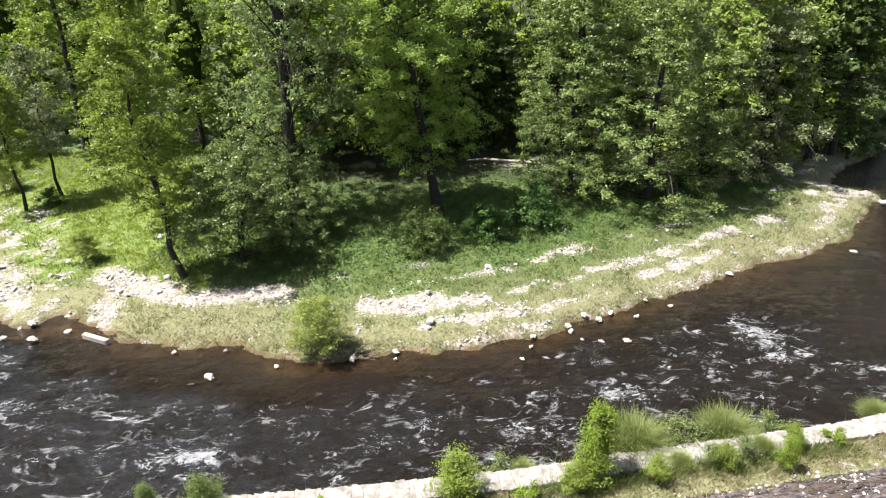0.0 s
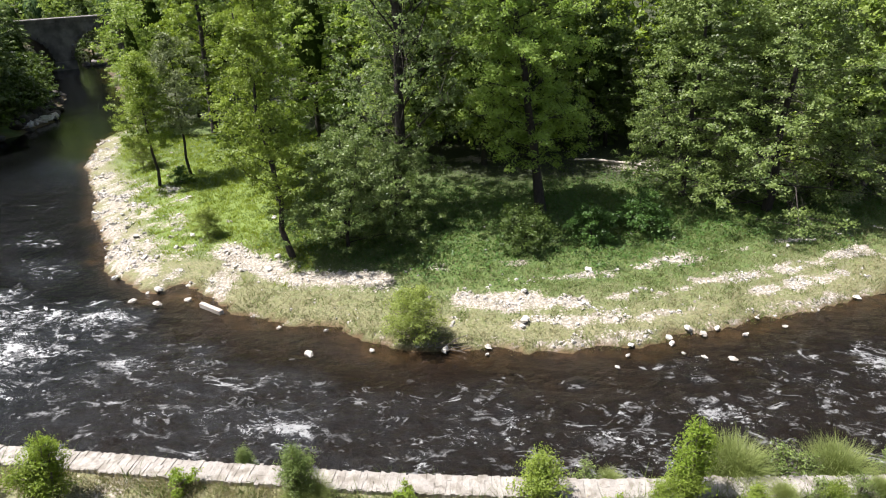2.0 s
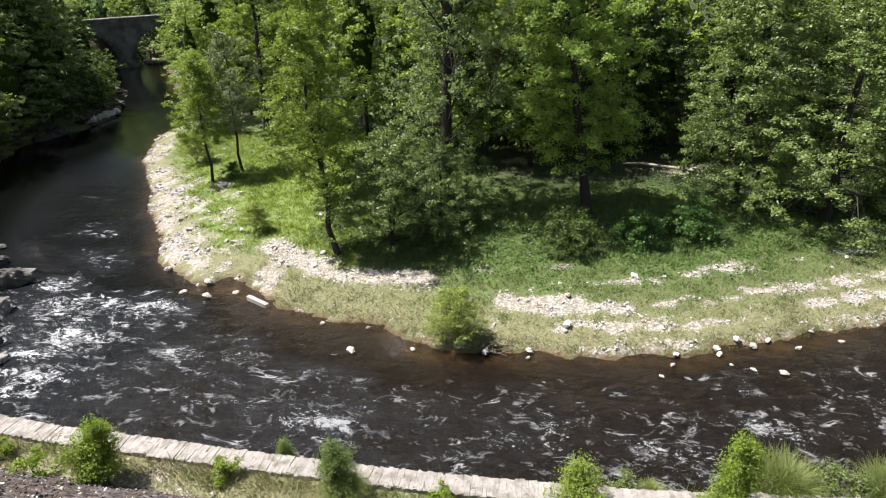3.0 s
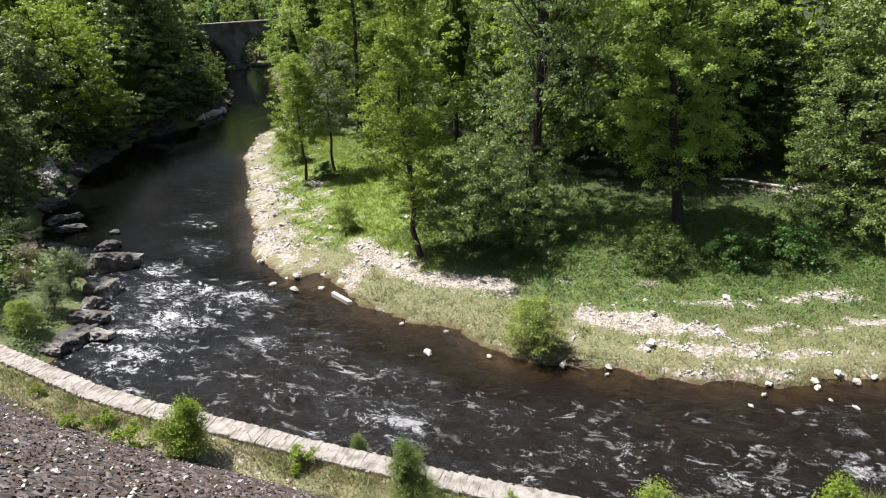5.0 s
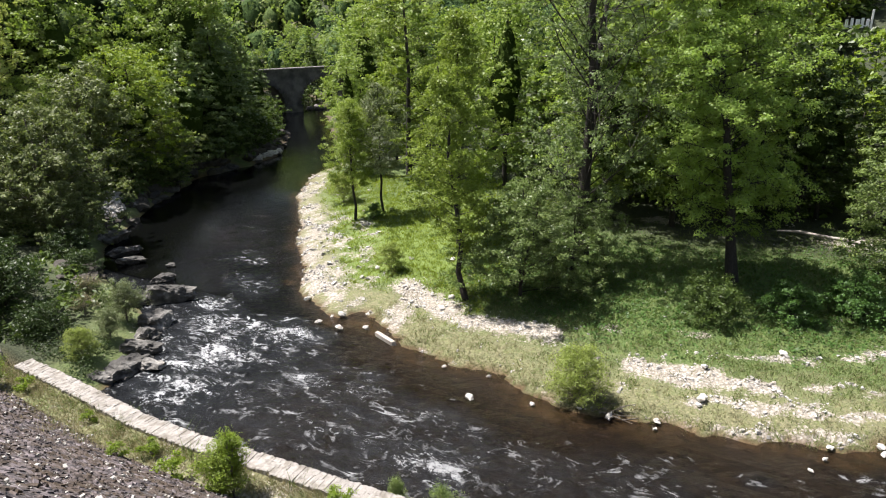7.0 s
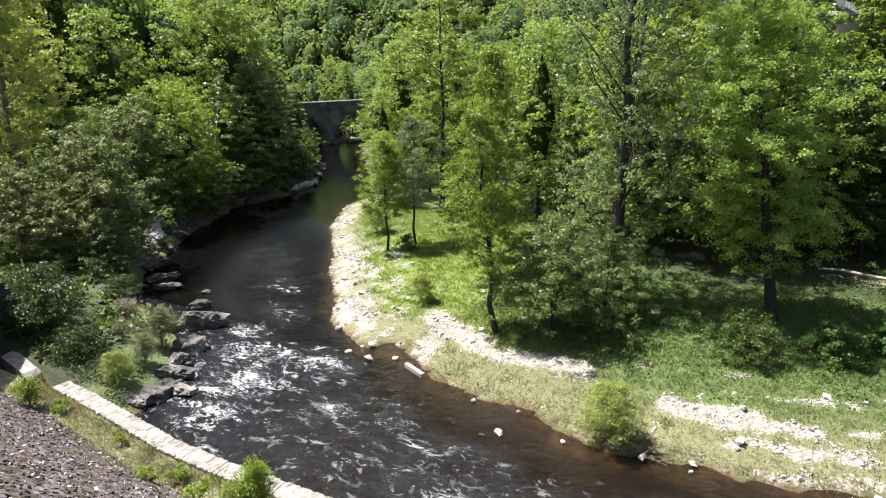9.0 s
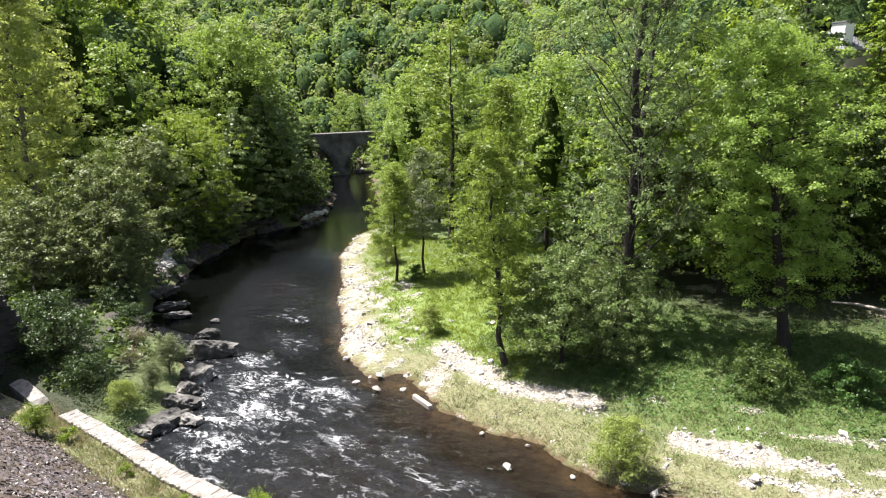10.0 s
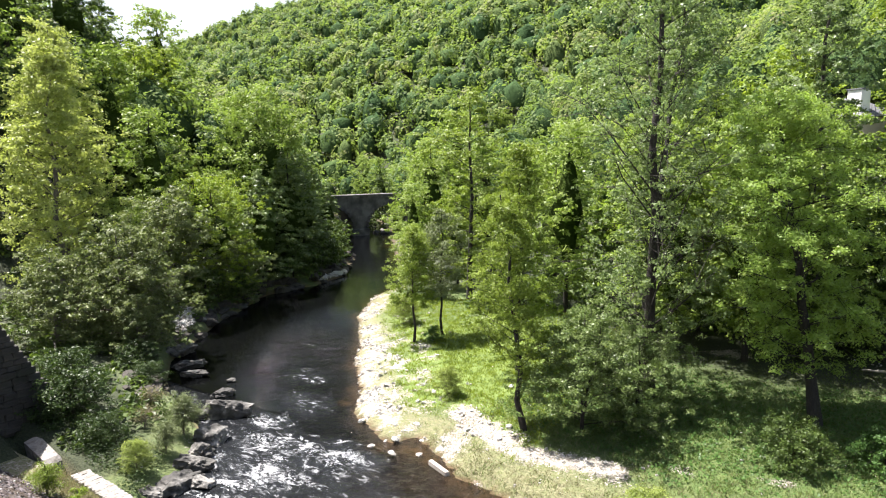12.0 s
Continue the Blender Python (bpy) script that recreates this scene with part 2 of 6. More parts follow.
def water_build(nt, out):
    shallow, rapid, bend, breeze, air = attr(nt, "shallow"), attr(nt, "rapid"), attr(nt, "bend"), attr(nt, "breeze"), attr(nt, "air")
    v = place(nt)
    flows = []
    for angle, sx, sy in ((-18, 0.62, 1.0), (52, 0.62, 1.0)):
        mp = node(nt, "ShaderNodeMapping")
        mp.vector_type = "POINT"
        mp.inputs["Rotation"].default_value = (0, 0, radians(angle))
        mp.inputs["Scale"].default_value = (sx, sy, 1)
        nt.links.new(v, mp.inputs["Vector"])
        flows.append(mp.outputs[0])

    def flowing(scale, detail, rough, distortion):
        return blend(nt, bend, noise_tex(nt, scale, detail, rough, flows[0], distortion), noise_tex(nt, scale, detail, rough, flows[1], distortion))
    def ridge(value):
        return calc(nt, "SUBTRACT", 1.0, calc(nt, "ABSOLUTE", calc(nt, "SUBTRACT", calc(nt, "MULTIPLY", value, 2.0), 1.0)))

    ripple = flowing(3.6, 5, 0.65, 0.5)
    chop = flowing(2.0, 3, 0.55, 0.4)
    small = noise_tex(nt, 8.0, 4, 0.65, v, 0.4)
    crest = attr(nt, "crest")
    patch = flowing(0.75, 4, 0.62, 0.8)
    streak = flowing(2.3, 7, 0.74, 1.3)
    fine = noise_tex(nt, 13.0, 4, 0.7, v, 0.6)
    grain = calc(nt, "SUBTRACT", fine, 0.5)
    # broad broken foam of the rapids
    f = calc(nt, "ADD", calc(nt, "MULTIPLY", streak, 0.46), calc(nt, "MULTIPLY", ridge(flowing(2.8, 6, 0.68, 1.1)), 0.38))
    f = calc(nt, "ADD", f, calc(nt, "MULTIPLY", calc(nt, "SUBTRACT", patch, 0.5), 0.24))
    f = calc(nt, "ADD", f, calc(nt, "MULTIPLY", crest, 0.055))
    f = calc(nt, "ADD", f, calc(nt, "MULTIPLY", grain, 0.24))
    foam = calc(nt, "ADD", f, calc(nt, "MULTIPLY", calc(nt, "SUBTRACT", rapid, 1.0), 0.33))
    foam = ramp(nt, foam, (0.585, 0.0), (0.602, 0.4), (0.622, 1.0))
    # short curved crests that break here and there
    for scale, at, wide, gain, low in ((0.9, 0.91, 0.08, 1.0, 0.54), (1.5, 0.9, 0.1, 0.5, 0.52)):
        line = calc(nt, "ADD", ridge(flowing(scale, 3, 0.55, 1.2)), calc(nt, "MULTIPLY", grain, 0.3))
        line = ramp(nt, line, (at, 0.0), (at + wide, 1.0))
        here = calc(nt, "ADD", flowing(scale * 0.8 + 0.2, 3, 0.6, 0.5), calc(nt, "MULTIPLY", calc(nt, "SUBTRACT", rapid, 0.8), 0.3))
        here = ramp(nt, here, (low, 0.0), (low + 0.12, gain))
        foam = calc(nt, "MAXIMUM", foam, calc(nt, "MULTIPLY", line, here))
    foam = calc(nt, "MULTIPLY", foam, calc(nt, "ADD", calc(nt, "MULTIPLY", bend, 0.4), 0.6))
    bed = noise_tex(nt, 1.6, 5, 0.62, v)
    deep = ramp(nt, bed, (0.3, (0.0062, 0.0044, 0.0032)), (0.8, (0.0165, 0.0108, 0.0065)))
    bank = ramp(nt, bed, (0.35, (0.012, 0.0075, 0.0035)), (0.75, (0.058, 0.034, 0.014)))
    deep = blend(nt, bend, deep, (0.0022, 0.0024, 0.0025))
    # grey-blue base tint paints sky reflection onto the choppy, aerated water
    airy = calc(nt, "MULTIPLY", calc(nt, "MULTIPLY", air, ramp(nt, rapid, (0.45, 0.0), (1.0, 1.0))), ramp(nt, calc(nt, "ADD", calc(nt, "MULTIPLY", streak, 0.6), calc(nt, "MULTIPLY", patch, 0.4)), (0.36, 0.1), (0.62, 1.0)))
    deep = blend(nt, airy, deep, (0.05, 0.055, 0.062))
    col = blend(nt, shallow, deep, bank)
    col = blend(nt, foam, col, (0.7, 0.715, 0.73))
    rough = calc(nt, "ADD", calc(nt, "MULTIPLY", foam, 0.6), 0.06)
    h = calc(nt, "MULTIPLY", ripple, calc(nt, "ADD", calc(nt, "MULTIPLY", rapid, 1.3), calc(nt, "MULTIPLY", breeze, 0.42)))
    h = calc(nt, "ADD", h, calc(nt, "MULTIPLY", chop, calc(nt, "ADD", calc(nt, "MULTIPLY", rapid, 0.5), calc(nt, "MULTIPLY", breeze, 0.4))))
    h = calc(nt, "ADD", h, calc(nt, "MULTIPLY", small, calc(nt, "ADD", calc(nt, "MULTIPLY", rapid, 0.75), calc(nt, "MULTIPLY", breeze, 0.22))))
    h = calc(nt, "ADD", h, calc(nt, "MULTIPLY", calc(nt, "MULTIPLY", fine, rapid), 0.34))
    h = calc(nt, "ADD", h, calc(nt, "MULTIPLY", foam, 0.12))
    principled(nt, out, col, rough, h, 1.0, 0.28, IOR=1.33)


WATER = material("river_water", water_build)


def plain_build(color, rough, scale=3.0, amount=0.25):
    def build(nt, out):
        n = noise_tex(nt, scale, 5, 0.6, place(nt))
        col = blend(nt, calc(nt, "MULTIPLY", n, amount), color, tuple(c * 0.45 for c in color))
        principled(nt, out, col, rough, n, 0.3, 0.02)
    return build


PLASTER = material("white_plaster", plain_build((0.74, 0.72, 0.69), 0.8))
BROWN_WOOD = material("brown_boards", bark_build((0.03, 0.017, 0.01), (0.11, 0.065, 0.038)))
STONE_BROWN = material("brown_rock", stone_build((0.016, 0.014, 0.012), (0.1, 0.088, 0.076), (0.03, 0.025, 0.018), 2.4, 0.5))
BEIGE = material("beige_render", plain_build((0.42, 0.36, 0.28), 0.85))
SLATE = material("slate_roof", plain_build((0.13, 0.13, 0.14), 0.8, 6.0, 0.5))
WHITE_PAINT = material("white_paint", plain_build((0.78, 0.77, 0.76), 0.5))
PALE_WOOD = material("bleached_wood", bark_build((0.2, 0.175, 0.145), (0.48, 0.44, 0.39)))


# ---- mesh helpers ----
def mesh_from(name, verts, faces, mats, smooth=False, inner=None):
    """A mesh from an array of vertices and one of quads or triangles. inner: a second set of both in the second material."""
    me = bpy.data.meshes.new(name)
    verts, faces = np.asarray(verts, float), np.asarray(faces, int)
    sets = [(faces, smooth)]
    if inner is not None:
        sets.append((np.asarray(inner[1], int) + len(verts), True))
        verts = np.concatenate([verts, inner[0]])
    me.vertices.add(len(verts))
    me.vertices.foreach_set("co", verts.ravel())
    corners = np.concatenate([f.ravel() for f, _ in sets])
    counts = np.concatenate([np.full(len(f), f.shape[1]) for f, _ in sets])
    me.loops.add(len(corners))
    me.loops.foreach_set("vertex_index", corners)
    me.polygons.add(len(counts))
    me.polygons.foreach_set("loop_start", np.concatenate([[0], np.cumsum(counts)[:-1]]))
    me.polygons.foreach_set("use_smooth", np.concatenate([np.full(len(f), sm) for f, sm in sets]))
    me.polygons.foreach_set("material_index", np.concatenate([np.full(len(f), k) for k, (f, _) in enumerate(sets)]))
    for m in mats:
        me.materials.append(m)
    me.update(calc_edges=True)
    me.validate()
    return me


def attach(me, name, values):
    a = me.attributes.new(name, "FLOAT", "POINT")
    a.data.foreach_set("value", np.asarray(values, dtype=np.float32))


def child(name, me, parent, label=""):
    ob = new(name, me)
    ob.parent = parent
    if label:
        tagged(ob, label)
    return ob


def empty(name, x, y, z, label, category, group=""):
    ob = new(name)
    ob.empty_display_size = 0.3
    ob.location = (x, y, z)
    return tagged(ob, label, category, group)


def smoothstep(a, b, x):
    t = np.clip((x - a) / (b - a), 0, 1)
    return t * t * (3 - 2 * t)


def wavy(x, y, scale, seed=0.0):
    """A cheap smooth unevenness of about -1 to 1."""
    s = np.zeros_like(x)
    for k, (f, a) in enumerate(((1.0, 0.5), (2.1, 0.28), (4.3, 0.16), (8.9, 0.08))):
        p = seed * 1.7 + k * 2.3
        s = s + a * (np.sin(f * scale * (x * 0.83 + y * 0.55) + p + 1.7 * np.sin(f * scale * 0.6 * (y - 0.4 * x) + p * 2))
                     + np.sin(f * scale * (y * 0.91 - x * 0.37) + p * 1.3 + 1.5 * np.sin(f * scale * 0.7 * x + p)))
    return s * 0.7


def to_line(px, py, line):
    """The distance from points to a polyline, and the length along it of the nearest place."""
    best, along, run = np.full(px.shape, 1e9), np.zeros(px.shape), 0.0
    for (ax, ay), (bx, by) in zip(line[:-1], line[1:]):
        dx, dy = bx - ax, by - ay
        size = math.hypot(dx, dy)
        t = np.clip(((px - ax) * dx + (py - ay) * dy) / size ** 2, 0, 1)
        d = np.hypot(px - ax - t * dx, py - ay - t * dy)
        near = d < best
        best, along = np.where(near, d, best), np.where(near, run + t * size, along)
        run += size
    return best, along


def inside(px, py, polygon):
    res = np.zeros(px.shape, bool)
    for (ax, ay), (bx, by) in zip(polygon, polygon[1:] + polygon[:1]):
        if ay == by:
            continue
        cross = ((ay > py) != (by > py)) & (px < (bx - ax) * (py - ay) / (by - ay) + ax)
        res ^= cross
    return res


# ---- the plan: banks of the river ----
POINT_SHORE = [(-300, 152), (-125, 136), (-100, 126), (-80, 106), (-66, 88), (-52, 71), (-44, 61), (-43.7, 54.7), (-39.1, 46.2), (-33.4, 39.6), (-30, 34.9),
               (-25.8, 30.4), (-23.9, 27.7), (-22.5, 26.7), (-21.2, 26.2), (-20.0, 25.5), (-19.3, 25.5), (-19.2, 26.2), (-18.6, 26.6), (-17.4, 26.0), (-16.4, 25.5), (-15.5, 24.8), (-14.7, 24.2), (-13.5, 23.8),
               (-11.7, 23.4), (-9, 23.4), (-6.8, 22.4), (-5.3, 22.1), (-3.8, 22.5), (-1, 22.6), (1.5, 22.9), (4.3, 23.8), (7.8, 25.5),
               (13, 28.1), (15, 29.4), (18.1, 30.9), (20.8, 31.9), (23.9, 33.8), (25.8, 35.9), (28.3, 38.7), (30.3, 40.4), (30.2, 41.6), (28.9, 42.6),
               (28.6, 43.9), (31, 46.8), (37, 52), (50, 57), (80, 63), (140, 73)]
POINT_LAND = POINT_SHORE + [(900, 140), (900, 1400), (-900, 1400), (-900, 200)]
LEFT_SHORE = [(-300, 134), (-140, 118), (-112, 108), (-95, 97), (-82, 87), (-66, 77), (-55.5, 62), (-53.8, 55.8), (-54.9, 48.7),
              (-50.5, 39.6), (-46, 33), (-42.5, 28), (-37.4, 24), (-33, 22.6), (-28.6, 20.6), (-26.4, 18.4), (-25, 15.8), (-24.4, 13.6)]
WALL_LINE = [(-27.6, 13.8), (-25, 13.6), (-23, 13.4), (-19.4, 13.0), (-16.5, 12.95), (-13.7, 13.1), (-10.5, 13.2), (-5.8, 13.45), (-2.8, 13.7),
             (1.8, 14.2), (5.3, 14.8), (9, 15.4), (12.9, 16.05), (16, 16.8), (22, 18.8), (30, 22), (42, 27)]
NEAR_LAND = LEFT_SHORE + [p for p in WALL_LINE if p[0] > -24] + [(60, 33), (140, 50), (900, 90), (900, -900), (-1400, -900), (-1400, 160)]
HILL_FAR = [(900, 90), (60, 56), (20, 54), (-8, 58), (-24, 72), (-48, 104), (-74, 134), (-112, 150), (-180, 156), (-300, 168), (-1400, 260), (-1400, 1400), (900, 1400)]
HILL_LEFT = [(-52, -40), (-60, 10), (-64, 40), (-68, 62), (-84, 82), (-112, 98), (-170, 110), (-300, 122), (-1400, 150), (-1400, -900), (-52, -900)]


def wall_y(x):
    xs, ys = zip(*WALL_LINE)
    return np.interp(x, xs, ys)


def slope_z(x, back):
    """The embankment's height behind the wall: a berm, the stone slope, a step up to the crest under the camera."""
    run = wall_y(x) - 0.72 - 1.2 - 0.4
    return 1.35 + 9.65 * np.clip((back - 1.2) / run, 0, 1) + np.where(back - 1.2 > run, 2.2, 0.0)


def land(px, py):
    """The ground's height and how it is covered."""
    d_point, along = to_line(px, py, POINT_SHORE)
    d_left, _ = to_line(px, py, NEAR_LAND + NEAR_LAND[:1])
    on_point, on_near = inside(px, py, POINT_LAND), inside(px, py, NEAR_LAND)
    rough = wavy(px, py, 0.9, 1.0)
    ragged = d_point + 0.34 * wavy(px, py, 1.5, 11.0) - 0.1
    z_point = np.where(ragged < 0, 0.3 * ragged - 0.03, 0.2 * smoothstep(0, 0.4, ragged)) + 0.9 * (1 - np.exp(-np.maximum(ragged, 0) / 5.0)) + 0.5 * smoothstep(8, 22, d_point) + 0.10 * rough * smoothstep(0, 3, d_point)
    z_left = 0.1 * smoothstep(0, 0.5, d_left) + 2.6 * (1 - np.exp(-d_left / 3.0)) + 0.25 * rough * smoothstep(0, 3, d_left)
    # the core of the embankment under its stone facing
    back = wall_y(px) - 0.75 - py
    bank = slope_z(px, back) - 0.12
    bank = np.where(back < 0, np.where(back < -0.72, np.where(on_near, z_left * 0.6, -0.8), -0.5), bank)
    beside = smoothstep(-36, -31, px)
    z_left = np.where(py < 22, z_left * (1 - beside) + bank * beside, z_left)
    river = np.minimum(d_point, d_left)
    z = np.where(on_point, z_point, np.where(on_near, z_left, -0.1 * smoothstep(0, 0.8, river) - 0.9 * (1 - np.exp(-river / 4.0))))
    for polygon, slope, top in ((HILL_FAR, 0.9, 220), (HILL_LEFT, 0.85, 100)):
        d, _ = to_line(px, py, polygon + polygon[:1])
        d = np.where(inside(px, py, polygon), d, 0)
        steep = slope * (1 - 0.4 * smoothstep(-55, -20, px)) if slope > 0.88 else slope
        rise = top * (1 - np.exp(-steep * d / top)) + np.minimum(d * 0.08, 7) * wavy(px, py, 0.03, 3.0)
        z = z + np.maximum(rise, 0)
    return z, d_point, d_left, along, on_point, on_near


def steps(*spans):
    """Grid lines: spans of (from, to, step)."""
    out = []
    for a, b, s in spans:
        out += list(np.arange(a, b - 1e-6, s))
    return np.array(out + [spans[-1][1]])


def grid_faces(nx, ny):
    i = np.arange(nx * ny).reshape(ny, nx)
    return np.stack([i[:-1, :-1], i[:-1, 1:], i[1:, 1:], i[1:, :-1]], -1).reshape(-1, 4)


# ---- ground, one sheet out to the horizon ----
gx = steps((-1400, -400, 100), (-400, -140, 12), (-140, -50, 2.0), (-50, 34, 0.36), (34, 80, 2.0), (80, 200, 15), (200, 900, 100))
gy = steps((-900, -100, 100), (-100, 8, 6), (8, 50, 0.38), (50, 120, 1.8), (120, 420, 10), (420, 1400, 90))
GX, GY = np.meshgrid(gx, gy)
px, py = GX.ravel(), GY.ravel()
pz, d_point, d_left, along, on_point, on_near = land(px, py)
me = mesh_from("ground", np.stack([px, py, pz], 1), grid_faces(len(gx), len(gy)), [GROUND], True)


def gravel_bands(d, s, x, y):
    """Bars of bleached stone that run along the shore of the point."""
    u = wavy(s, d * 3.0, 0.55, 2.0)
    left = smoothstep(-17.5, -21, x)                       # the stony tip
    bar = (0.66 + 0.4 * wavy(x, y, 1.1, 6.0) + 0.2 * wavy(x, y, 3.1, 2.0)) * left * smoothstep(3.4, 0.8, d + 1.5 * u)
    bar = np.maximum(bar, left * (0.4 + 0.3 * wavy(x, y, 1.7, 8.0)) * smoothstep(7.5, 4.0, d + 1.8 * u) * smoothstep(-38, -28, x))
    mid = smoothstep(-19.5, -17.5, x) * smoothstep(-6.0, -8.5, x)
    bar = np.maximum(bar, mid * 0.95 * np.exp(-((d - 3.3 - 0.06 * (x + 14) - 0.4 * u) / 1.0) ** 2))
    bar = np.maximum(bar, 0.8 * np.exp(-((x + 16.2) / 1.0) ** 2) * smoothstep(3.5, 1.0, d))
    right = smoothstep(-5, -3.6, x)
    for at, wide, power in ((0.35, 0.45, 0.6), (1.75, 0.5, 0.92), (3.3, 0.65, 0.98), (5.4, 0.45, 0.66)):
        bar = np.maximum(bar, smoothstep(-0.75, 0.1, wavy(x, y * 1.6, 1.5, at * 3) + wavy(x, y, 0.6, at)) * right * (power + 0.3 * u + 0.22 * wavy(s, d, 0.23, at)) * np.exp(-((d - at - 0.35 * u) / wide) ** 2))
    bar = np.where(right > 0, bar * (0.82 + 0.42 * wavy(x, y * 1.3, 3.4, 5.0)), bar)
    bar = np.maximum(bar, 0.95 * np.exp(-(((x + 1.9) / 2.0) ** 4 + ((d - 3.4) / 0.9) ** 2)))
    bar = np.maximum(bar, 0.78 * np.exp(-(((x - 1.4) / 2.6) ** 4 + ((d - 2.2 - 0.3 * u) / 0.42) ** 2)))
    bar = np.maximum(bar, (0.3 + 0.45 * wavy(x, y, 2.4, 1.0)) * smoothstep(0.6, 0.1, d))
    return bar * smoothstep(57, 52, y)


gravel = np.where(on_point, gravel_bands(d_point, along, px, py), 0.0)
gravel = np.where(on_point & (py > 40) & (px > 19) & (py < 43.5) & (d_point < 2.6), 0.75, gravel)
gravel = np.where(on_near & (py > wall_y(px)) & (py < 50), 0.22 * smoothstep(2.0, 0.5, d_left), gravel)
for cx, cy, r in ((-5.6, 46, 1.8), (6.0, 45.5, 2.2), (7.4, 31.6, 1.3), (-1.4, 29.7, 0.8), (-5.2, 28.6, 0.7)):
    gravel = np.maximum(gravel, 0.8 * np.exp(-((px - cx) ** 2 + ((py - cy) * 1.6) ** 2) / r ** 2))
track = np.exp(-((py - 46.3 - 0.6 * np.sin(px * 0.25)) / 0.9) ** 2) * smoothstep(-24, -18, px) * smoothstep(9.5, 8, px)
# track gravel thinned behind the maple to darken shaded ground
gravel = np.maximum(gravel, np.where(on_point, track * (0.38 - 0.2 * smoothstep(-2, 1, px) + 0.5 * wavy(px, py, 0.4, 2.0)), 0))
lush = np.where(on_point, smoothstep(0.6, 5.5, d_point + 0.8 * wavy(px, py, 0.5, 5.0)), 0.75)
lush = np.where(on_point & (px < -16), np.maximum(lush, smoothstep(1.6, 3.6, d_point + 0.8 * wavy(px, py, 0.9, 2.0))), lush)
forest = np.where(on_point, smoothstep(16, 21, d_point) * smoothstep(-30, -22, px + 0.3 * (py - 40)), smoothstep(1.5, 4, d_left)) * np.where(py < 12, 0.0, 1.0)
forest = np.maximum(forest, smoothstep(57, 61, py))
# dark soil colour laid where the wood's shade falls behind the maple
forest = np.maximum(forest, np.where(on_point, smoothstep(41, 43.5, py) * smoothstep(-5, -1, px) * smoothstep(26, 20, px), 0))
wet = np.where(pz < 0.0, 1.0, 0.85 * smoothstep(0.05, 0.005, pz + 0.03 * wavy(px, py, 1.3, 4.0)))
lawn = np.where(on_point, smoothstep(2.2, 4.2, d_point + 0.9 * wavy(px, py, 0.8, 4.0)) * smoothstep(-11, -15, px) * smoothstep(48, 43, py), 0.0)
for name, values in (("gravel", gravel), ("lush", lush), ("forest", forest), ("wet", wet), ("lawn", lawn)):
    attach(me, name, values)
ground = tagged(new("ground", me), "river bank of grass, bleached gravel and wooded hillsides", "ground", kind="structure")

# ---- water ----
wx = steps((-420, -140, 10), (-140, -56, 1.5), (-56, -32, 0.5), (-32, 20, 0.32), (20, 36, 0.5), (36, 160, 3.0))
wy = steps((8, 12, 1.0), (12, 28, 0.24), (28, 64, 0.6), (64, 150, 2.0), (150, 300, 10))
WX, WY = np.meshgrid(wx, wy)
qx, qy = WX.ravel(), WY.ravel()
_, w_point, w_left, w_along, w_on, w_near = land(qx, qy)
RAPIDS = ((-23.2, 19.6, 5.2, 0.98), (-25.6, 21.8, 2.4, 1.04), (-21.6, 22.4, 3.0, 0.99), (-19.6, 23.0, 1.8, 0.99), (-21.8, 16.4, 3.6, 0.97), (-27.4, 24.0, 1.8, 1.04), (-17.4, 19.4, 2.6, 0.9), (-14.6, 20.4, 2.0, 0.86),
          (-9.0, 16.8, 3.4, 0.9), (-1.7, 18.2, 3.5, 0.86), (2.8, 17.4, 4.0, 0.88), (14.4, 23.7, 3.2, 0.97), (11, 22.6, 3.0, 0.88), (6.5, 19.6, 3.0, 0.84), (5.8, 22.3, 2.0, 0.82),
          (-13, 17.0, 4.5, 0.82), (17, 20.0, 4.0, 0.84), (26, 26, 6.0, 0.7),
          (1.6, 20.8, 0.7, 1.02), (14.0, 24.2, 1.3, 1.08), (13.9, 21.8, 0.9, 1.04), (-17.2, 19.6, 0.9, 1.12), (-8.6, 16.7, 1.3, 1.08), (6.4, 21.8, 0.8, 1.02), (6.5, 19.6, 0.9, 1.02),
          (-27.5, 27.0, 3.5, 0.74), (-31.0, 31.0, 3.5, 0.62), (-35.0, 36.5, 4.0, 0.5), (-21.6, 22.6, 0.9, 1.16), (-19.7, 23.0, 0.8, 1.14), (-23.6, 19.8, 1.2, 1.1), (-23.1, 22.9, 0.8, 1.12))
mid_river = smoothstep(0.8, 4.0, w_point)
rapid = 0.66 * mid_river * smoothstep(30, 22, qy) * smoothstep(20, 12, qx) + 0.06 * smoothstep(0.3, 2.5, w_point) * smoothstep(46, 30, qy)
for cx, cy, r, power in RAPIDS:
    rapid = np.maximum(rapid, power * np.exp(-(((qx - cx) / (r * 1.3)) ** 2 + ((qy - cy) / r) ** 2)))
rapid = rapid * smoothstep(0.2, 1.4, w_point) * np.where(qy > 25, smoothstep(2.5, 6.0, w_left), 1.0)
turned_x, turned_y = qx * 0.8 + qy * 0.35, qy * 1.1 - qx * 0.3
crest = wavy(turned_x, turned_y, 1.9, 4.0)
qz = rapid * (0.10 * crest + 0.035 * wavy(qy, qx, 4.2, 2.0)) + 0.01 * wavy(qx, qy, 1.4, 7.0)
me = mesh_from("river", np.stack([qx, qy, qz], 1), grid_faces(len(wx), len(wy)), [WATER], True)
shallow = smoothstep(1.25 - 0.45 * smoothstep(-19, -22, qx), 0.0, w_point + 0.8 * wavy(qx, qy, 0.9, 2.0)) * 0.62
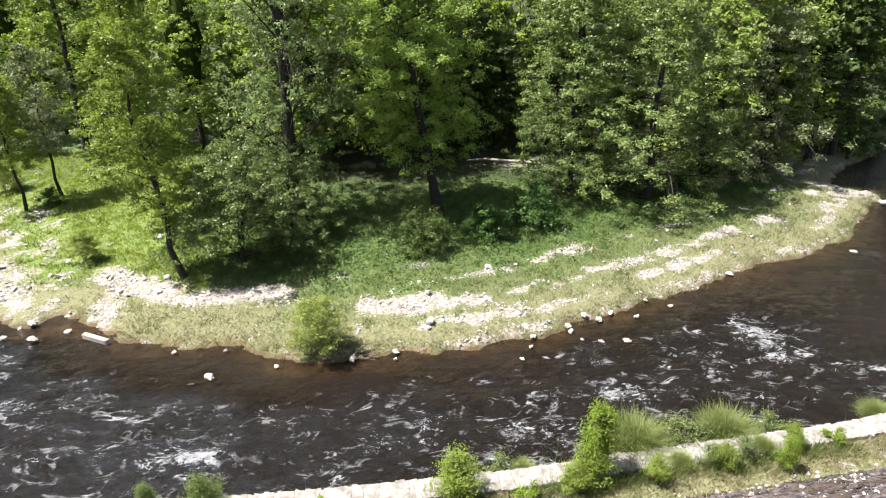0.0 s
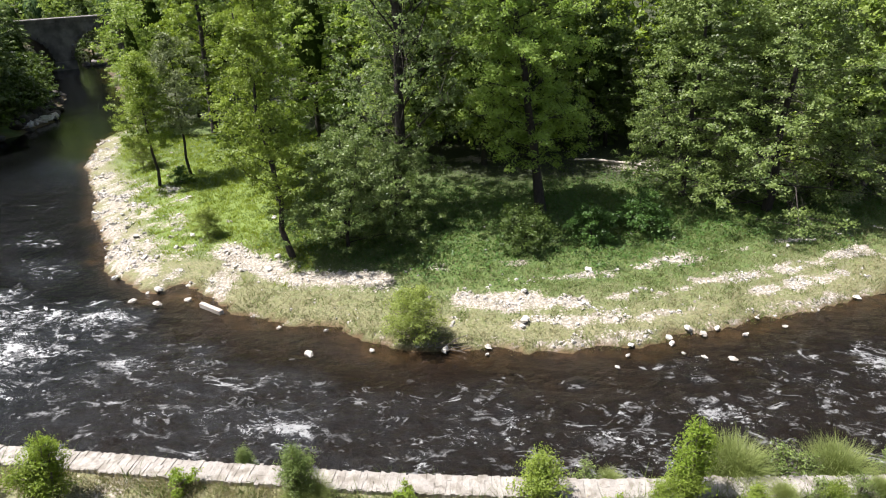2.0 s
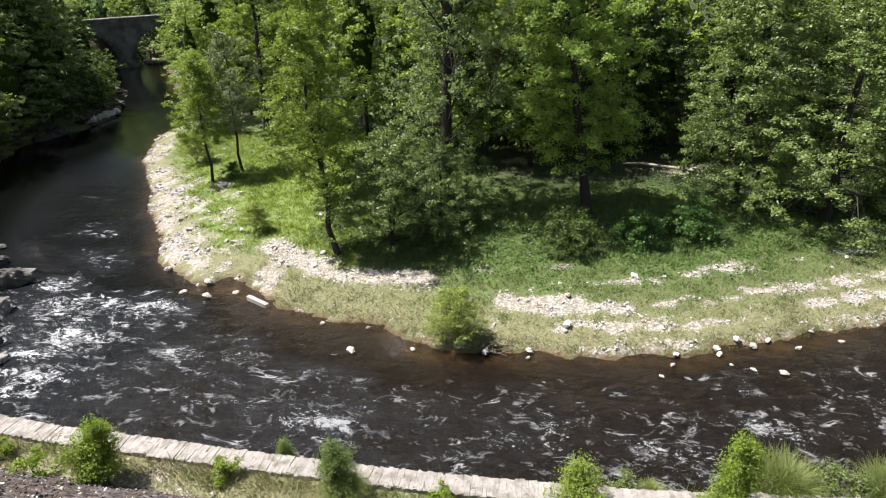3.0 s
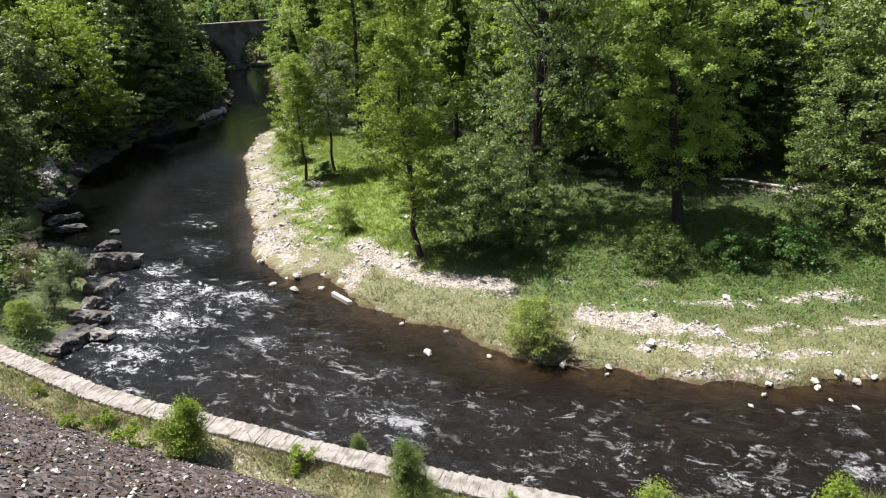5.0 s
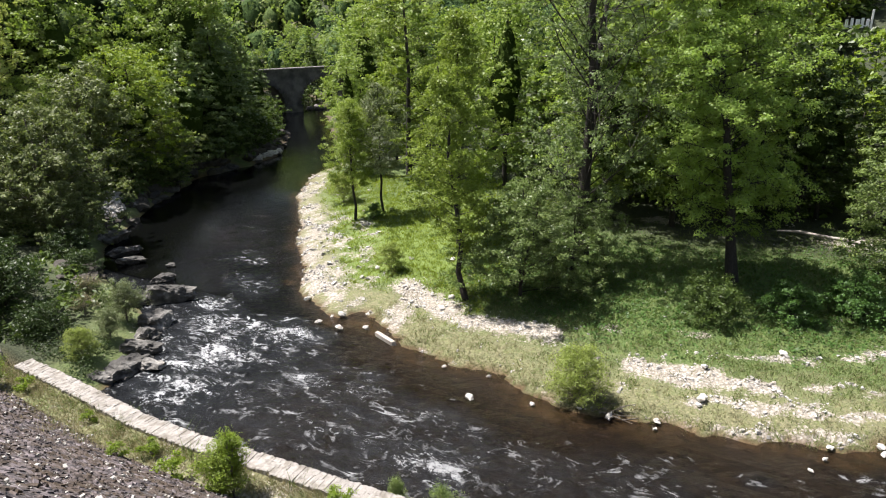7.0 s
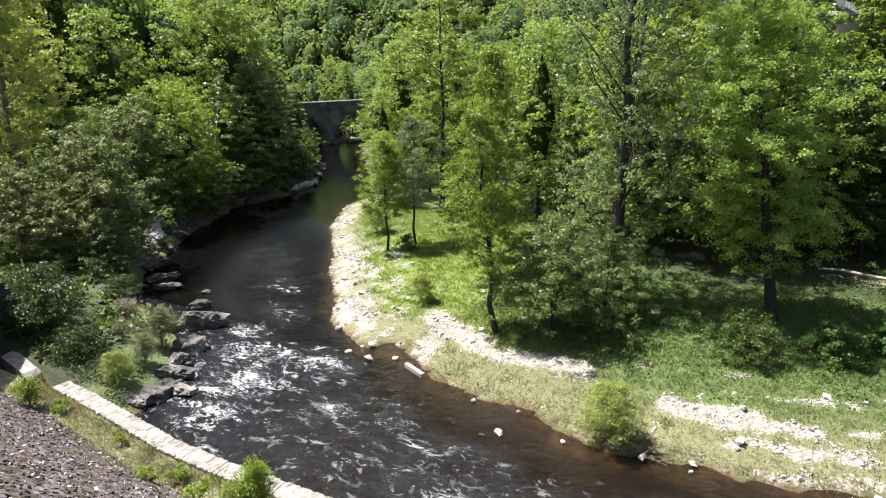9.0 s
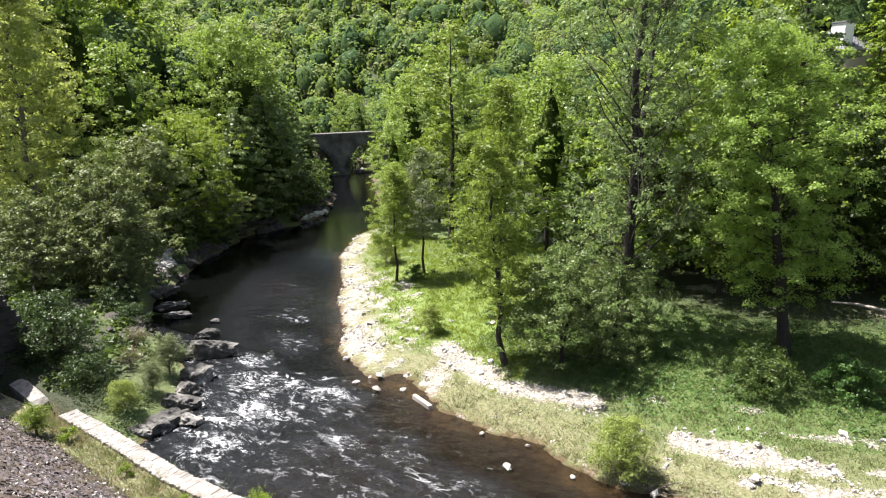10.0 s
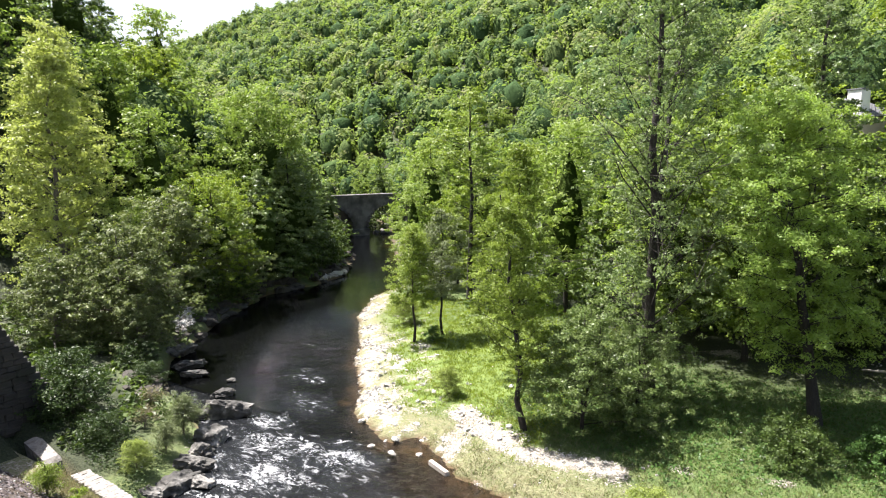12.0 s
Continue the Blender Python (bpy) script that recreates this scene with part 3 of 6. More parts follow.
shallow = np.maximum(shallow, np.exp(-((qx + 17.3) / 1.9) ** 2 - ((qy - 25.3) / 0.9) ** 2))
bend = smoothstep(-15, -21, qx)
breeze = 0.06 + 0.4 * smoothstep(-18, -12, qx)
breeze = breeze + (1 - breeze) * smoothstep(3.5, 9.0, w_left + 1.5 * wavy(qx, qy, 0.35, 6.0)) * smoothstep(50, 36, qy)
# how strongly the painted sky reflection tints the water, more upstream
air = 0.3 + 0.7 * smoothstep(5, -12, qx)
for name, values in (("shallow", shallow), ("rapid", rapid), ("bend", bend), ("crest", crest), ("breeze", breeze), ("air", air)):
    attach(me, name, values)
tagged(new("water", me), "dark brown river with white rapids", "river", kind="structure")


# ---- plants ----
def tube(verts, faces, pts, radii, sides=7):
    """Adds a tapering bent tube to a list of vertices and quads."""
    base = len(verts)
    pts = [Vector(p) for p in pts]
    for i, (p, r) in enumerate(zip(pts, radii)):
        way = (pts[min(i + 1, len(pts) - 1)] - pts[max(i - 1, 0)]).normalized()
        a = way.orthogonal().normalized() if abs(way.z) < 0.99 else Vector((1, 0, 0))
        b = way.cross(a)
        for k in range(sides):
            t = 2 * math.pi * k / sides
            verts.append(p + r * (math.cos(t) * a + math.sin(t) * b))
    for i in range(len(pts) - 1):
        for k in range(sides):
            n = (k + 1) % sides
            faces.append((base + i * sides + k, base + i * sides + n, base + (i + 1) * sides + n, base + (i + 1) * sides + k))


BALL = bmesh.new()
bmesh.ops.create_icosphere(BALL, subdivisions=3, radius=1)
ball_v, ball_f = np.array([v.co[:] for v in BALL.verts]), np.array([[v.index for v in f.verts] for f in BALL.faces])
BALL.free()
SMALL_BALL = bmesh.new()
bmesh.ops.create_icosphere(SMALL_BALL, subdivisions=2, radius=1)
small_v, small_f = np.array([v.co[:] for v in SMALL_BALL.verts]), np.array([[v.index for v in f.verts] for f in SMALL_BALL.faces])
SMALL_BALL.free()


def lumps(v, seed):
    """Unevenness of a crown, as rounded bosses."""
    a, b, c = seed % 7.1, seed % 3.3, seed % 5.7
    return 1 + 0.16 * np.abs(np.sin(v[:, 0] * 3.1 + a) + np.sin(v[:, 1] * 3.3 + b) + np.sin(v[:, 2] * 3.7 + c)) - 0.2 + 0.12 * np.sin(v[:, 0] * 8 + b) * np.sin(v[:, 1] * 8 + c) * np.sin(v[:, 2] * 9 + a)


def core(middle, wide, tall, seed, ball=None, shape=None, cut=-1.1):
    """An added solid core of a crown that blocks light, broken up into clumps of leaves."""
    v, f = (ball_v, ball_f) if ball is None else ball
    rng = np.random.default_rng(int(abs(seed) * 97))
    if shape is not None:
        ring = np.linalg.norm(v[:, :2], axis=1) + 1e-6
        v = np.concatenate([v[:, :2] / ring[:, None] ** 0.6 * np.array([shape(h) for h in (v[:, 2] + 1) / 2])[:, None], v[:, 2:]], 1)
    f = f[v[f].mean(1)[:, 2] > cut]
    return v * np.array([wide, wide, tall]) * (lumps(v, seed) + rng.normal(size=len(v)) * 0.055)[:, None] + np.asarray(middle), f


def leaves(name, centres, size, rng, mat, flat=0.6, shape=0.55, face=None, cores=None, inside_mat=None, align=0.35, lift=0.9, corners=4):
    """Loose leaves of three or four corners at the given places, turned roughly towards face."""
    n = len(centres)
    a = rng.normal(size=(n, 3))
    a[:, 2] *= 0.7
    a /= np.linalg.norm(a, axis=1, keepdims=True)
    up = rng.normal(size=(n, 3)) * (1 - flat)
    up[:, 2] += flat * lift
    if face is not None:
        up += flat * 0.9 * face
    level = up / (np.linalg.norm(up, axis=1, keepdims=True) + 1e-9)
    a -= align * (a * level).sum(1, keepdims=True) * level
    a /= np.linalg.norm(a, axis=1, keepdims=True) + 1e-9
    b = np.cross(up, a)
    b /= np.linalg.norm(b, axis=1, keepdims=True) + 1e-9
    s = (size * rng.uniform(0.6, 1.35, (n, 1)))
    if corners == 3:
        v = np.stack([centres - a * s, centres + a * s * 0.7 + b * s * shape * 1.15, centres + a * s * 0.7 - b * s * shape * 1.15], 1)
    else:
        fold = np.cross(a, b) * s * 0.18
        v = np.stack([centres - a * s, centres + b * s * shape + fold, centres + a * s, centres - b * s * shape + fold], 1)
    v, f = v.reshape(-1, 3), np.arange(n * corners).reshape(n, corners)
    if cores is None:
        return mesh_from(name, v, f, [mat])
    return mesh_from(name, v, f, [mat, inside_mat], False, cores)


PROFILES = {
    # share of the crown's radius by height in the crown
    "poplar": lambda h: (0.55 + 0.45 * math.sin(math.pi * min(1, h * 0.9 + 0.12))) * (1 - 0.6 * max(0, h - 0.5) / 0.5),
    "round": lambda h: math.sqrt(max(0.04, 1 - (2 * h - 0.9) ** 2 * 0.82)),
    "narrow": lambda h: (0.35 + 0.65 * math.sin(math.pi * min(1.0, 0.18 + h * 0.82))) * (1 - 0.35 * h),
    "droop": lambda h: 1.0 - 0.75 * h ** 1.6,
    "bush": lambda h: math.sqrt(max(0.05, 1 - (h * 0.95) ** 2)),
}


def grow(name, height, radius, low, profile, limbs, count, leaf, mat, bark, seed, trunk=0.2, lean=(0, 0), stems=1, gap=0.0, scatter=0.31, flat=0.55, rise=0.55, twigs=6, dense=0.0, corners=3, squat=0.6, slim=0.55):
    """The trunk and crown meshes of a tree that stands at the origin."""
    rng = np.random.default_rng(seed)
    verts, faces, centres, faces_to = [], [], [], []
    shape = PROFILES[profile]
    for stem in range(stems):
        tilt = rng.uniform(0, 2 * math.pi)
        spread = 0.0 if stem == 0 else rng.uniform(0.06, 0.16) * height
        h_stem = height * (1.0 if stem == 0 else rng.uniform(0.75, 0.95))
        split = 0.0 if stem == 0 or profile == "bush" else 0.22
        pts, radii = [], []
        for k in range(9):
            t = k / 8
            bend = smoothstep(split, 1.0, np.array(t)) * spread
            pts.append(Vector((lean[0] * t * height + math.cos(tilt) * bend + rng.normal() * 0.007 * height * (t > 0) * (t < 1),
                               lean[1] * t * height + math.sin(tilt) * bend + rng.normal() * 0.007 * height * (t > 0) * (t < 1), t * h_stem - 0.15 * (k == 0))))
            radii.append(trunk * (1 - 0.9 * t) * (0.8 if stem else 1.0) * (1.25 if k == 0 else 1) + 0.012)
        tube(verts, faces, pts, radii)
        for limb in range(limbs // stems):
            h = (limb + rng.uniform(0, 1)) / (limbs // stems)
            t = low + (0.97 - low) * h
            i = min(int(t * 8), 7)
            start = pts[i].lerp(pts[i + 1], t * 8 - i)
            reach = radius * shape(h) * rng.uniform(0.7, 1.08)
            if rng.uniform() < gap:
                reach *= 0.45
            turn = limb * 2.4 + rng.normal() * 0.5
            up = rise * rng.uniform(0.5, 1.3) * (0.6 + 0.6 * h)
            way = Vector((math.cos(turn), math.sin(turn), up))
            if profile == "droop":
                way.z = rng.uniform(-0.35, 0.25)
            way = way.normalized()
            mid = start + way * reach * 0.5 + Vector(rng.normal(size=3) * 0.06 * reach)
            end = start + way * reach + Vector((0, 0, -0.06 * reach)) + Vector(rng.normal(size=3) * 0.08 * reach)
            r0 = max(0.012, trunk * 0.25 * (1 - 0.75 * t) * min(1.0, reach / radius))
            tube(verts, faces, [start, mid, end], [r0, r0 * 0.6, 0.008], 5)
            nodes = [(end, 1.0), (mid.lerp(end, 0.55), 1.0)]
            for twig in range(twigs):
                root = mid.lerp(end, rng.uniform(-0.6, 0.9))
                tip = root + (Vector(rng.normal(size=3)) + way * 0.5).normalized() * reach * rng.uniform(0.2, 0.5)
                if leaf < 0.13:
                    tube(verts, faces, [root, tip], [r0 * 0.35, 0.006], 3)
                nodes.append((tip, rng.uniform(0.6, 1.2)))
            share = count / limbs / len(nodes) * (0.4 + 0.85 * reach / radius)
            for p, wide in nodes:
                per = max(2, int(share * rng.uniform(0.4, 1.6)))
                q = rng.normal(size=(per, 3))
                q /= np.linalg.norm(q, axis=1, keepdims=True)
                q[:, 2] = np.where(q[:, 2] < -0.25, -q[:, 2], q[:, 2])
                faces_to.append(q + np.array((p.x - start.x * 0.9, p.y - start.y * 0.9, 0.0)) / max(reach, 0.1) * 0.45)
                centres.append(np.array(p) + q * np.array([1, 1, squat]) * scatter * 1.55 * wide * rng.uniform(0.35, 1.05, (per, 1)))
    c = np.concatenate(centres)
    to = np.concatenate(faces_to)
    inner = None
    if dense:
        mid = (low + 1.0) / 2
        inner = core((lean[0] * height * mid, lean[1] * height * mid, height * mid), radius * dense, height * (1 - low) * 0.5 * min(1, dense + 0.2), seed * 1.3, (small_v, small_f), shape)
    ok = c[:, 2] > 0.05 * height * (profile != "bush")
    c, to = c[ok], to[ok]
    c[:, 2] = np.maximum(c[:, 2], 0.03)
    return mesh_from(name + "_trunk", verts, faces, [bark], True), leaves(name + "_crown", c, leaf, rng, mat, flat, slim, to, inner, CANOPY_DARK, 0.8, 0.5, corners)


def ground_at(x, y):
    return float(land(np.array([x]), np.array([y]))[0][0])


def plant(name, meshes, x, y, label, category, group="", turn=0.0, size=1.0, z=None, sub=("trunk", "crown")):
    ob = empty(name, x, y, ground_at(x, y) if z is None else z, label, category, group)
    ob.rotation_euler = (0, 0, turn)
    ob.scale = (size, size, size)
    child(sub[0], meshes[0], ob)
    child(sub[1], meshes[1], ob)
    return ob


# trees on the point
plant("poplar_tree", grow("poplar", 29, 7.8, 0.1, "poplar", 84, 50000, 0.086, LEAF_POPLAR, BARK_DARK, 11, 0.34, stems=2, gap=0.22, scatter=0.27, rise=1.4, twigs=12, squat=0.95, flat=0.5), -8.7, 36.2,
      "tall airy poplar with two dark stems above the shaded bank", "tree")
plant("poplar_tree", grow("poplar_far", 28, 3.6, 0.4, "poplar", 46, 24000, 0.1, LEAF_POPLAR, BARK_DARK, 12, 0.3, gap=0.3, rise=0.9, twigs=9, scatter=0.27, squat=0.95, flat=0.5), -1.5, 50,
      "tall slender poplar behind the maple", "tree")
plant("maple_tree", grow("maple", 17.0, 4.7, 0.18, "round", 70, 86000, 0.067, LEAF_MAPLE, BARK_DARK, 13, 0.3, lean=(-0.16, 0), twigs=11, flat=0.6, scatter=0.34, squat=0.85), -0.25, 36.6,
      "broad dense maple with a dark trunk on the grass", "tree")
plant("young_tree", grow("leaning", 12.5, 2.9, 0.2, "narrow", 44, 26000, 0.068, LEAF_FRESH, BARK_DARK, 14, 0.16, lean=(-0.13, 0.02), rise=1.0, twigs=9, scatter=0.25, squat=0.95, flat=0.5), -13.4, 29.2,
      "slender young tree with a leaning dark trunk", "tree")
plant("young_tree", grow("pointed", 15, 3.4, 0.12, "narrow", 60, 34000, 0.072, LEAF_FRESH, BARK_DARK, 15, 0.16, rise=1.1, twigs=9, scatter=0.27, squat=1.0, flat=0.5), -17.5, 37.0,
      "slender pointed light green young tree", "tree")
plant("young_tree", grow("thin_one", 9.2, 2.4, 0.3, "narrow", 34, 15000, 0.072, LEAF_FRESH, BARK_DARK, 16, 0.1, twigs=8, scatter=0.26, squat=0.9, flat=0.5), -27.9, 39.7,
      "thin young tree with a bare stem on the grass", "tree")
plant("young_tree", grow("thin_two", 10.2, 2.5, 0.3, "narrow", 34, 15000, 0.072, LEAF_GREY, BARK_DARK, 17, 0.1, twigs=8, scatter=0.26, squat=0.9, flat=0.5), -26.8, 42.2,
      "thin young tree with greyish leaves on the grass", "tree")
round_far = grow("round_far", 19, 5.2, 0.1, "round", 46, 20000, 0.115, LEAF_FRESH, BARK_DARK, 18, 0.26, scatter=0.4, flat=0.7)
plant("alder_tree", round_far, -31, 54, "round light green tree on the point", "tree", "", 0.0, 1.08)
LOW_ALDER = grow("low_alder", 8.2, 5.1, 0.06, "bush", 60, 36000, 0.08, LEAF_ALDER, BARK_DARK, 19, 0.12, stems=3, twigs=9, scatter=0.3, squat=0.8)
plant("alder_tree", LOW_ALDER, -8.6, 33.6, "low leafy alder under the poplar", "tree", "", 2.0, 0.6)
plant("alder_tree", LOW_ALDER, -10.6, 30.3,
      "low leafy alder in front of the poplar", "tree", "", 0.0, 0.78)
plant("ash_tree", grow("ash", 16, 4.4, 0.02, "droop", 84, 46000, 0.08, LEAF_EDGE, BARK_DARK, 20, 0.18, twigs=8, scatter=0.32, squat=0.75, flat=0.6), 8.6, 40.2, "feathery light green ash at the edge of the wood", "tree")
edge_tree = grow("edge_tree", 15, 5.6, 0.0, "droop", 90, 56000, 0.08, LEAF_EDGE, BARK_DARK, 21, 0.26, twigs=8, scatter=0.34, squat=0.75, flat=0.6)
plant("hornbeam_tree", edge_tree, 13.4, 38.9, "dense tree with branches down to the grass", "tree")
grey_tree = grow("grey_tree", 16, 6.4, 0.02, "droop", 84, 50000, 0.088, LEAF_GREY, BARK_GREY, 22, 0.28, twigs=8, scatter=0.36, flat=0.6, squat=0.75)
plant("willow_tree", grey_tree, 21.0, 44.5, "drooping grey-green willow over the stony channel", "tree")

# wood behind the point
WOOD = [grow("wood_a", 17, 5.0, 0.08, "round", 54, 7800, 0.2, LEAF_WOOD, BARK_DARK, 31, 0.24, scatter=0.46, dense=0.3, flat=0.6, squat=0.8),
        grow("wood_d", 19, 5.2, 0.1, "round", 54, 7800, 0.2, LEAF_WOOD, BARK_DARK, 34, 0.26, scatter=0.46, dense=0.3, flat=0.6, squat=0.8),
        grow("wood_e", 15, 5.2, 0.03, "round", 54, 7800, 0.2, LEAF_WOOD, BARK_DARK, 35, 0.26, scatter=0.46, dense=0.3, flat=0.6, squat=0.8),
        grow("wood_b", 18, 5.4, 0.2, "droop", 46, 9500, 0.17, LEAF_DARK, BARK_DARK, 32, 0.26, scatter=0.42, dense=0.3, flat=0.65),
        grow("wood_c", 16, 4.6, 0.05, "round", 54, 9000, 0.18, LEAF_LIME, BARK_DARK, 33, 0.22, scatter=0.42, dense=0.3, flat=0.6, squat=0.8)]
SMALL_LIME = grow("small_lime", 16, 4.6, 0.05, "round", 24, 1700, 0.42, LEAF_LIME, BARK_DARK, 36, 0.22, scatter=0.5, flat=0.7, twigs=4)
rng = np.random.default_rng(5)
spots = [(29, 48, 3), (36, 55, 0), (32, 50, 3), (16, 52, 3), (24, 54, 1), (10, 50.5, 3), (-3, 56, 0), (-6, 55, 2), (-13, 52, 3), (-20, 52, 1), (-14, 62, 1), (-26, 64, 0),
         (-36, 66, 2), (-43, 72, 1),  (21, 63, 4), (30, 62, 0), (-40, 88, 4), (-30, 82, 1), (-20, 74, 4), (11, 57, 4), (-5, 50, 4), (-11, 47.5, 0), (0.5, 52, 2)]
for x, y, k in spots:
    plant("wood_tree", WOOD[k], x, y, ("dense green broadleaf tree", "round light green tree", "dense tree with low branches", "dark drooping tree in the shade", "bright lime-green tree")[k] + " in the wood behind the point", "tree", "trees of the wood", rng.uniform(0, 6), rng.uniform(0.85, 1.1))

for x, y, size in ((-4.8, 70, 1.08), (5.2, 91.5, 0.62), (9.5, 92, 0.7), (14, 89, 0.75), (4.6, 80.3, 0.46), (6.6, 82.3, 0.5), (8.6, 84.4, 0.55), (3.6, 76.5, 0.3), (0.6, 75, 0.34), (4.9, 74.5, 0.24), (4.3, 82.5, 0.28), (3.5, 79.2, 0.2), (4.2, 87.5, 0.45), (4, 60, 0.55), (8, 65, 0.45), (4, 95, 0.9), (-6, 96, 0.8), (-14, 88, 0.8)):
    plant("wood_tree", WOOD[4] if size > 0.5 else SMALL_LIME, x, y, "bright green young tree below the house", "tree", "trees of the wood", x, size)
for x, y, size in ((4.5, 51, 0.6), (8.5, 49.5, 0.6), (3.2, 49, 0.62)):
    plant("wood_tree", WOOD[3], x, y, "dark drooping tree in the shade", "tree", "trees of the wood", x, size)
for x, y, k, size in ((-4.6, 44.6, 1, 0.72), (-1.4, 47.4, 0, 0.8), (-9.5, 45.0, 1, 0.7), (18.6, 43.6, 2, 0.8), (24.6, 46.6, 2, 0.9)):
    plant("wood_tree", WOOD[k], x, y, "dense green broadleaf tree at the edge of the wood", "tree", "trees of the wood", x, size)
# those at (-89, 115) and (-92, 109) are added to darken the bridge's arch
for x, y, k, size in ((-40, 57, 1, 0.62), (-37.5, 53.5, 0, 0.45), (-44, 67, 1, 0.9), (-52, 79, 0, 0.95), (-36, 60, 4, 0.7), (-75.5, 101.5, 4, 0.36), (-89, 115, 3, 0.7), (-92, 109, 3, 0.55), (-92, 126, 0, 0.8), (-104, 133, 1, 0.8), (-116, 141, 0, 0.9), (-84, 122, 1, 0.8)):
    plant("bank_tree", WOOD[k], x, y, "leafy tree on the bank towards the bridge", "tree", "trees towards the bridge", x, size)

# trees on the steep far bank
CONE = grow("tall_bank", 22, 6.0, 0.06, "narrow", 90, 36000, 0.13, LEAF_PALE, BARK_GREY, 51, 0.3, rise=0.8, twigs=9, scatter=0.4, flat=0.5, squat=0.9)
HAZEL = grow("hazel", 8.5, 5.2, 0.04, "bush", 56, 21000, 0.115, LEAF_HAZEL, BARK_GREY, 52, 0.16, stems=3, flat=0.6, twigs=8, squat=0.75)
WIDE_LIME = grow("wide_lime", 11.5, 5.6, 0.1, "round", 60, 30000, 0.105, LEAF_LIME, BARK_DARK, 53, 0.2, rise=0.45, dense=0.3, flat=0.6, twigs=8, squat=0.8)
HANGING = grow("hanging", 15, 5.8, 0.02, "droop", 60, 17000, 0.17, LEAF_ALDER, BARK_DARK, 54, 0.26, dense=0.4, flat=0.65, scatter=0.42)
BIG_ROUND = grow("big_round", 21, 8.2, 0.06, "round", 96, 30000, 0.17, LEAF_WOOD, BARK_DARK, 55, 0.34, twigs=8, scatter=0.55, flat=0.6, squat=0.85, dense=0.4)
for meshes, x, y, size, label in (
        (WOOD[3], -100, 58, 1.0, "tall dark tree high on the steep bank"), (WOOD[1], -87, 59, 1.1, "round light green tree above the river"), (WOOD[4], -80, 50.5, 1.0, "bright green tree above the river"),
        (WOOD[3], -84, 37, 1.4, "tall dark tree high on the steep bank"), (WOOD[3], -92, 49, 1.3, "tall dark tree high on the steep bank"),
        (BIG_ROUND, -63.5, 56.0, 1.0, "broad round bright green tree above the river"),
        (CONE, -56, 27.5, 1.0, "tall conical pale green tree on the steep bank"), (CONE, -66, 33, 1.05, "tall pale green tree on the steep bank"),
        (HANGING, -80.5, 86.5, 0.75, "dark tree beside the bridge"), (HAZEL, -45.0, 26.0, 1.0, "spreading pale-leaved hazel over the rocks"), (HAZEL, -53.5, 35.5, 1.15, "spreading pale-leaved hazel over the water"), (HAZEL, -45.5, 21.5, 0.75, "pale-leaved hazel in the hollow"), (HAZEL, -44.6, 27.6, 0.55, "hazel with low boughs over the shaded shore"), (HAZEL, -41.6, 25.2, 0.5, "hazel with low boughs over the shaded shore"),
        (WIDE_LIME, -53.5, 41.0, 1.0, "wide bright yellow-green tree leaning over the water"), (HAZEL, -53.5, 44, 0.75, "hazel with brownish twigs over the water"),
        (HANGING, -56.5, 50, 0.85, "dark tree hanging over the water"), (HANGING, -58, 56, 0.95, "dark tree hanging over the water"), (HANGING, -63.5, 63.5, 0.95, "dark tree hanging over the water"),
        (HANGING, -75.5, 74, 1.0, "dark tree hanging over the water"),
        (WOOD[1], -66, 43, 0.9, "round light green tree above the river"), (WOOD[0], -72, 60, 1.05, "dense round green tree above the river"),
        (WOOD[2], -62, 37, 0.6, "round green tree above the river"), (WOOD[1], -78, 70, 1.0, "round light green tree above the river"), (WOOD[0], -76, 44, 1.0, "dense round green tree above the river"),
        (WOOD[1], -74, 30, 1.1, "round light green tree above the river"),
        (WOOD[4], -82, 54, 1.0, "bright green tree above the river"), (WOOD[0], -90, 78, 1.0, "dense round green tree above the river")):
    plant("bank_tree", meshes, x, y, label, "tree", "trees of the steep bank", x * 1.3 + y, size)

# bushes
BUSH = grow("bush", 2.8, 1.75, 0.02, "bush", 60, 13000, 0.06, LEAF_WILLOW, BARK_GREY, 41, 0.022, stems=5, scatter=0.2, rise=1.1, squat=0.9, slim=0.35)
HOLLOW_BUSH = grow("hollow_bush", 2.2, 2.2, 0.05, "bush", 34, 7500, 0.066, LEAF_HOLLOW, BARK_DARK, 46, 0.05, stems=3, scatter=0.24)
# dark leaf colour carries the shade this bush stands in
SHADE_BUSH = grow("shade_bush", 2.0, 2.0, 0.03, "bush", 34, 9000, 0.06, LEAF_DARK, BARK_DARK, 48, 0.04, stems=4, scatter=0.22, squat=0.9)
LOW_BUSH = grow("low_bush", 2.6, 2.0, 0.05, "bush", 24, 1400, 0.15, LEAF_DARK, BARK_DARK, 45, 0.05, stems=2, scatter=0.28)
DARK_BUSH = grow("dark_bush", 2.2, 1.7, 0.05, "bush", 30, 5200, 0.075, LEAF_HERB, BARK_DARK, 42, 0.05, stems=3, scatter=0.22)
GREY_BUSH = grow("grey_bush", 2.4, 1.5, 0.05, "bush", 50, 9000, 0.07, LEAF_GREY, BARK_GREY, 43, 0.02, stems=6, rise=1.8, scatter=0.18, squat=1.2, slim=0.25)
BRUSHWOOD = grow("brushwood", 1.5, 1.6, 0.02, "bush", 46, 1500, 0.09, STRAW_BLADE, BARK_GREY, 47, 0.03, stems=6, rise=1.3, scatter=0.3, slim=0.14, flat=0.3)
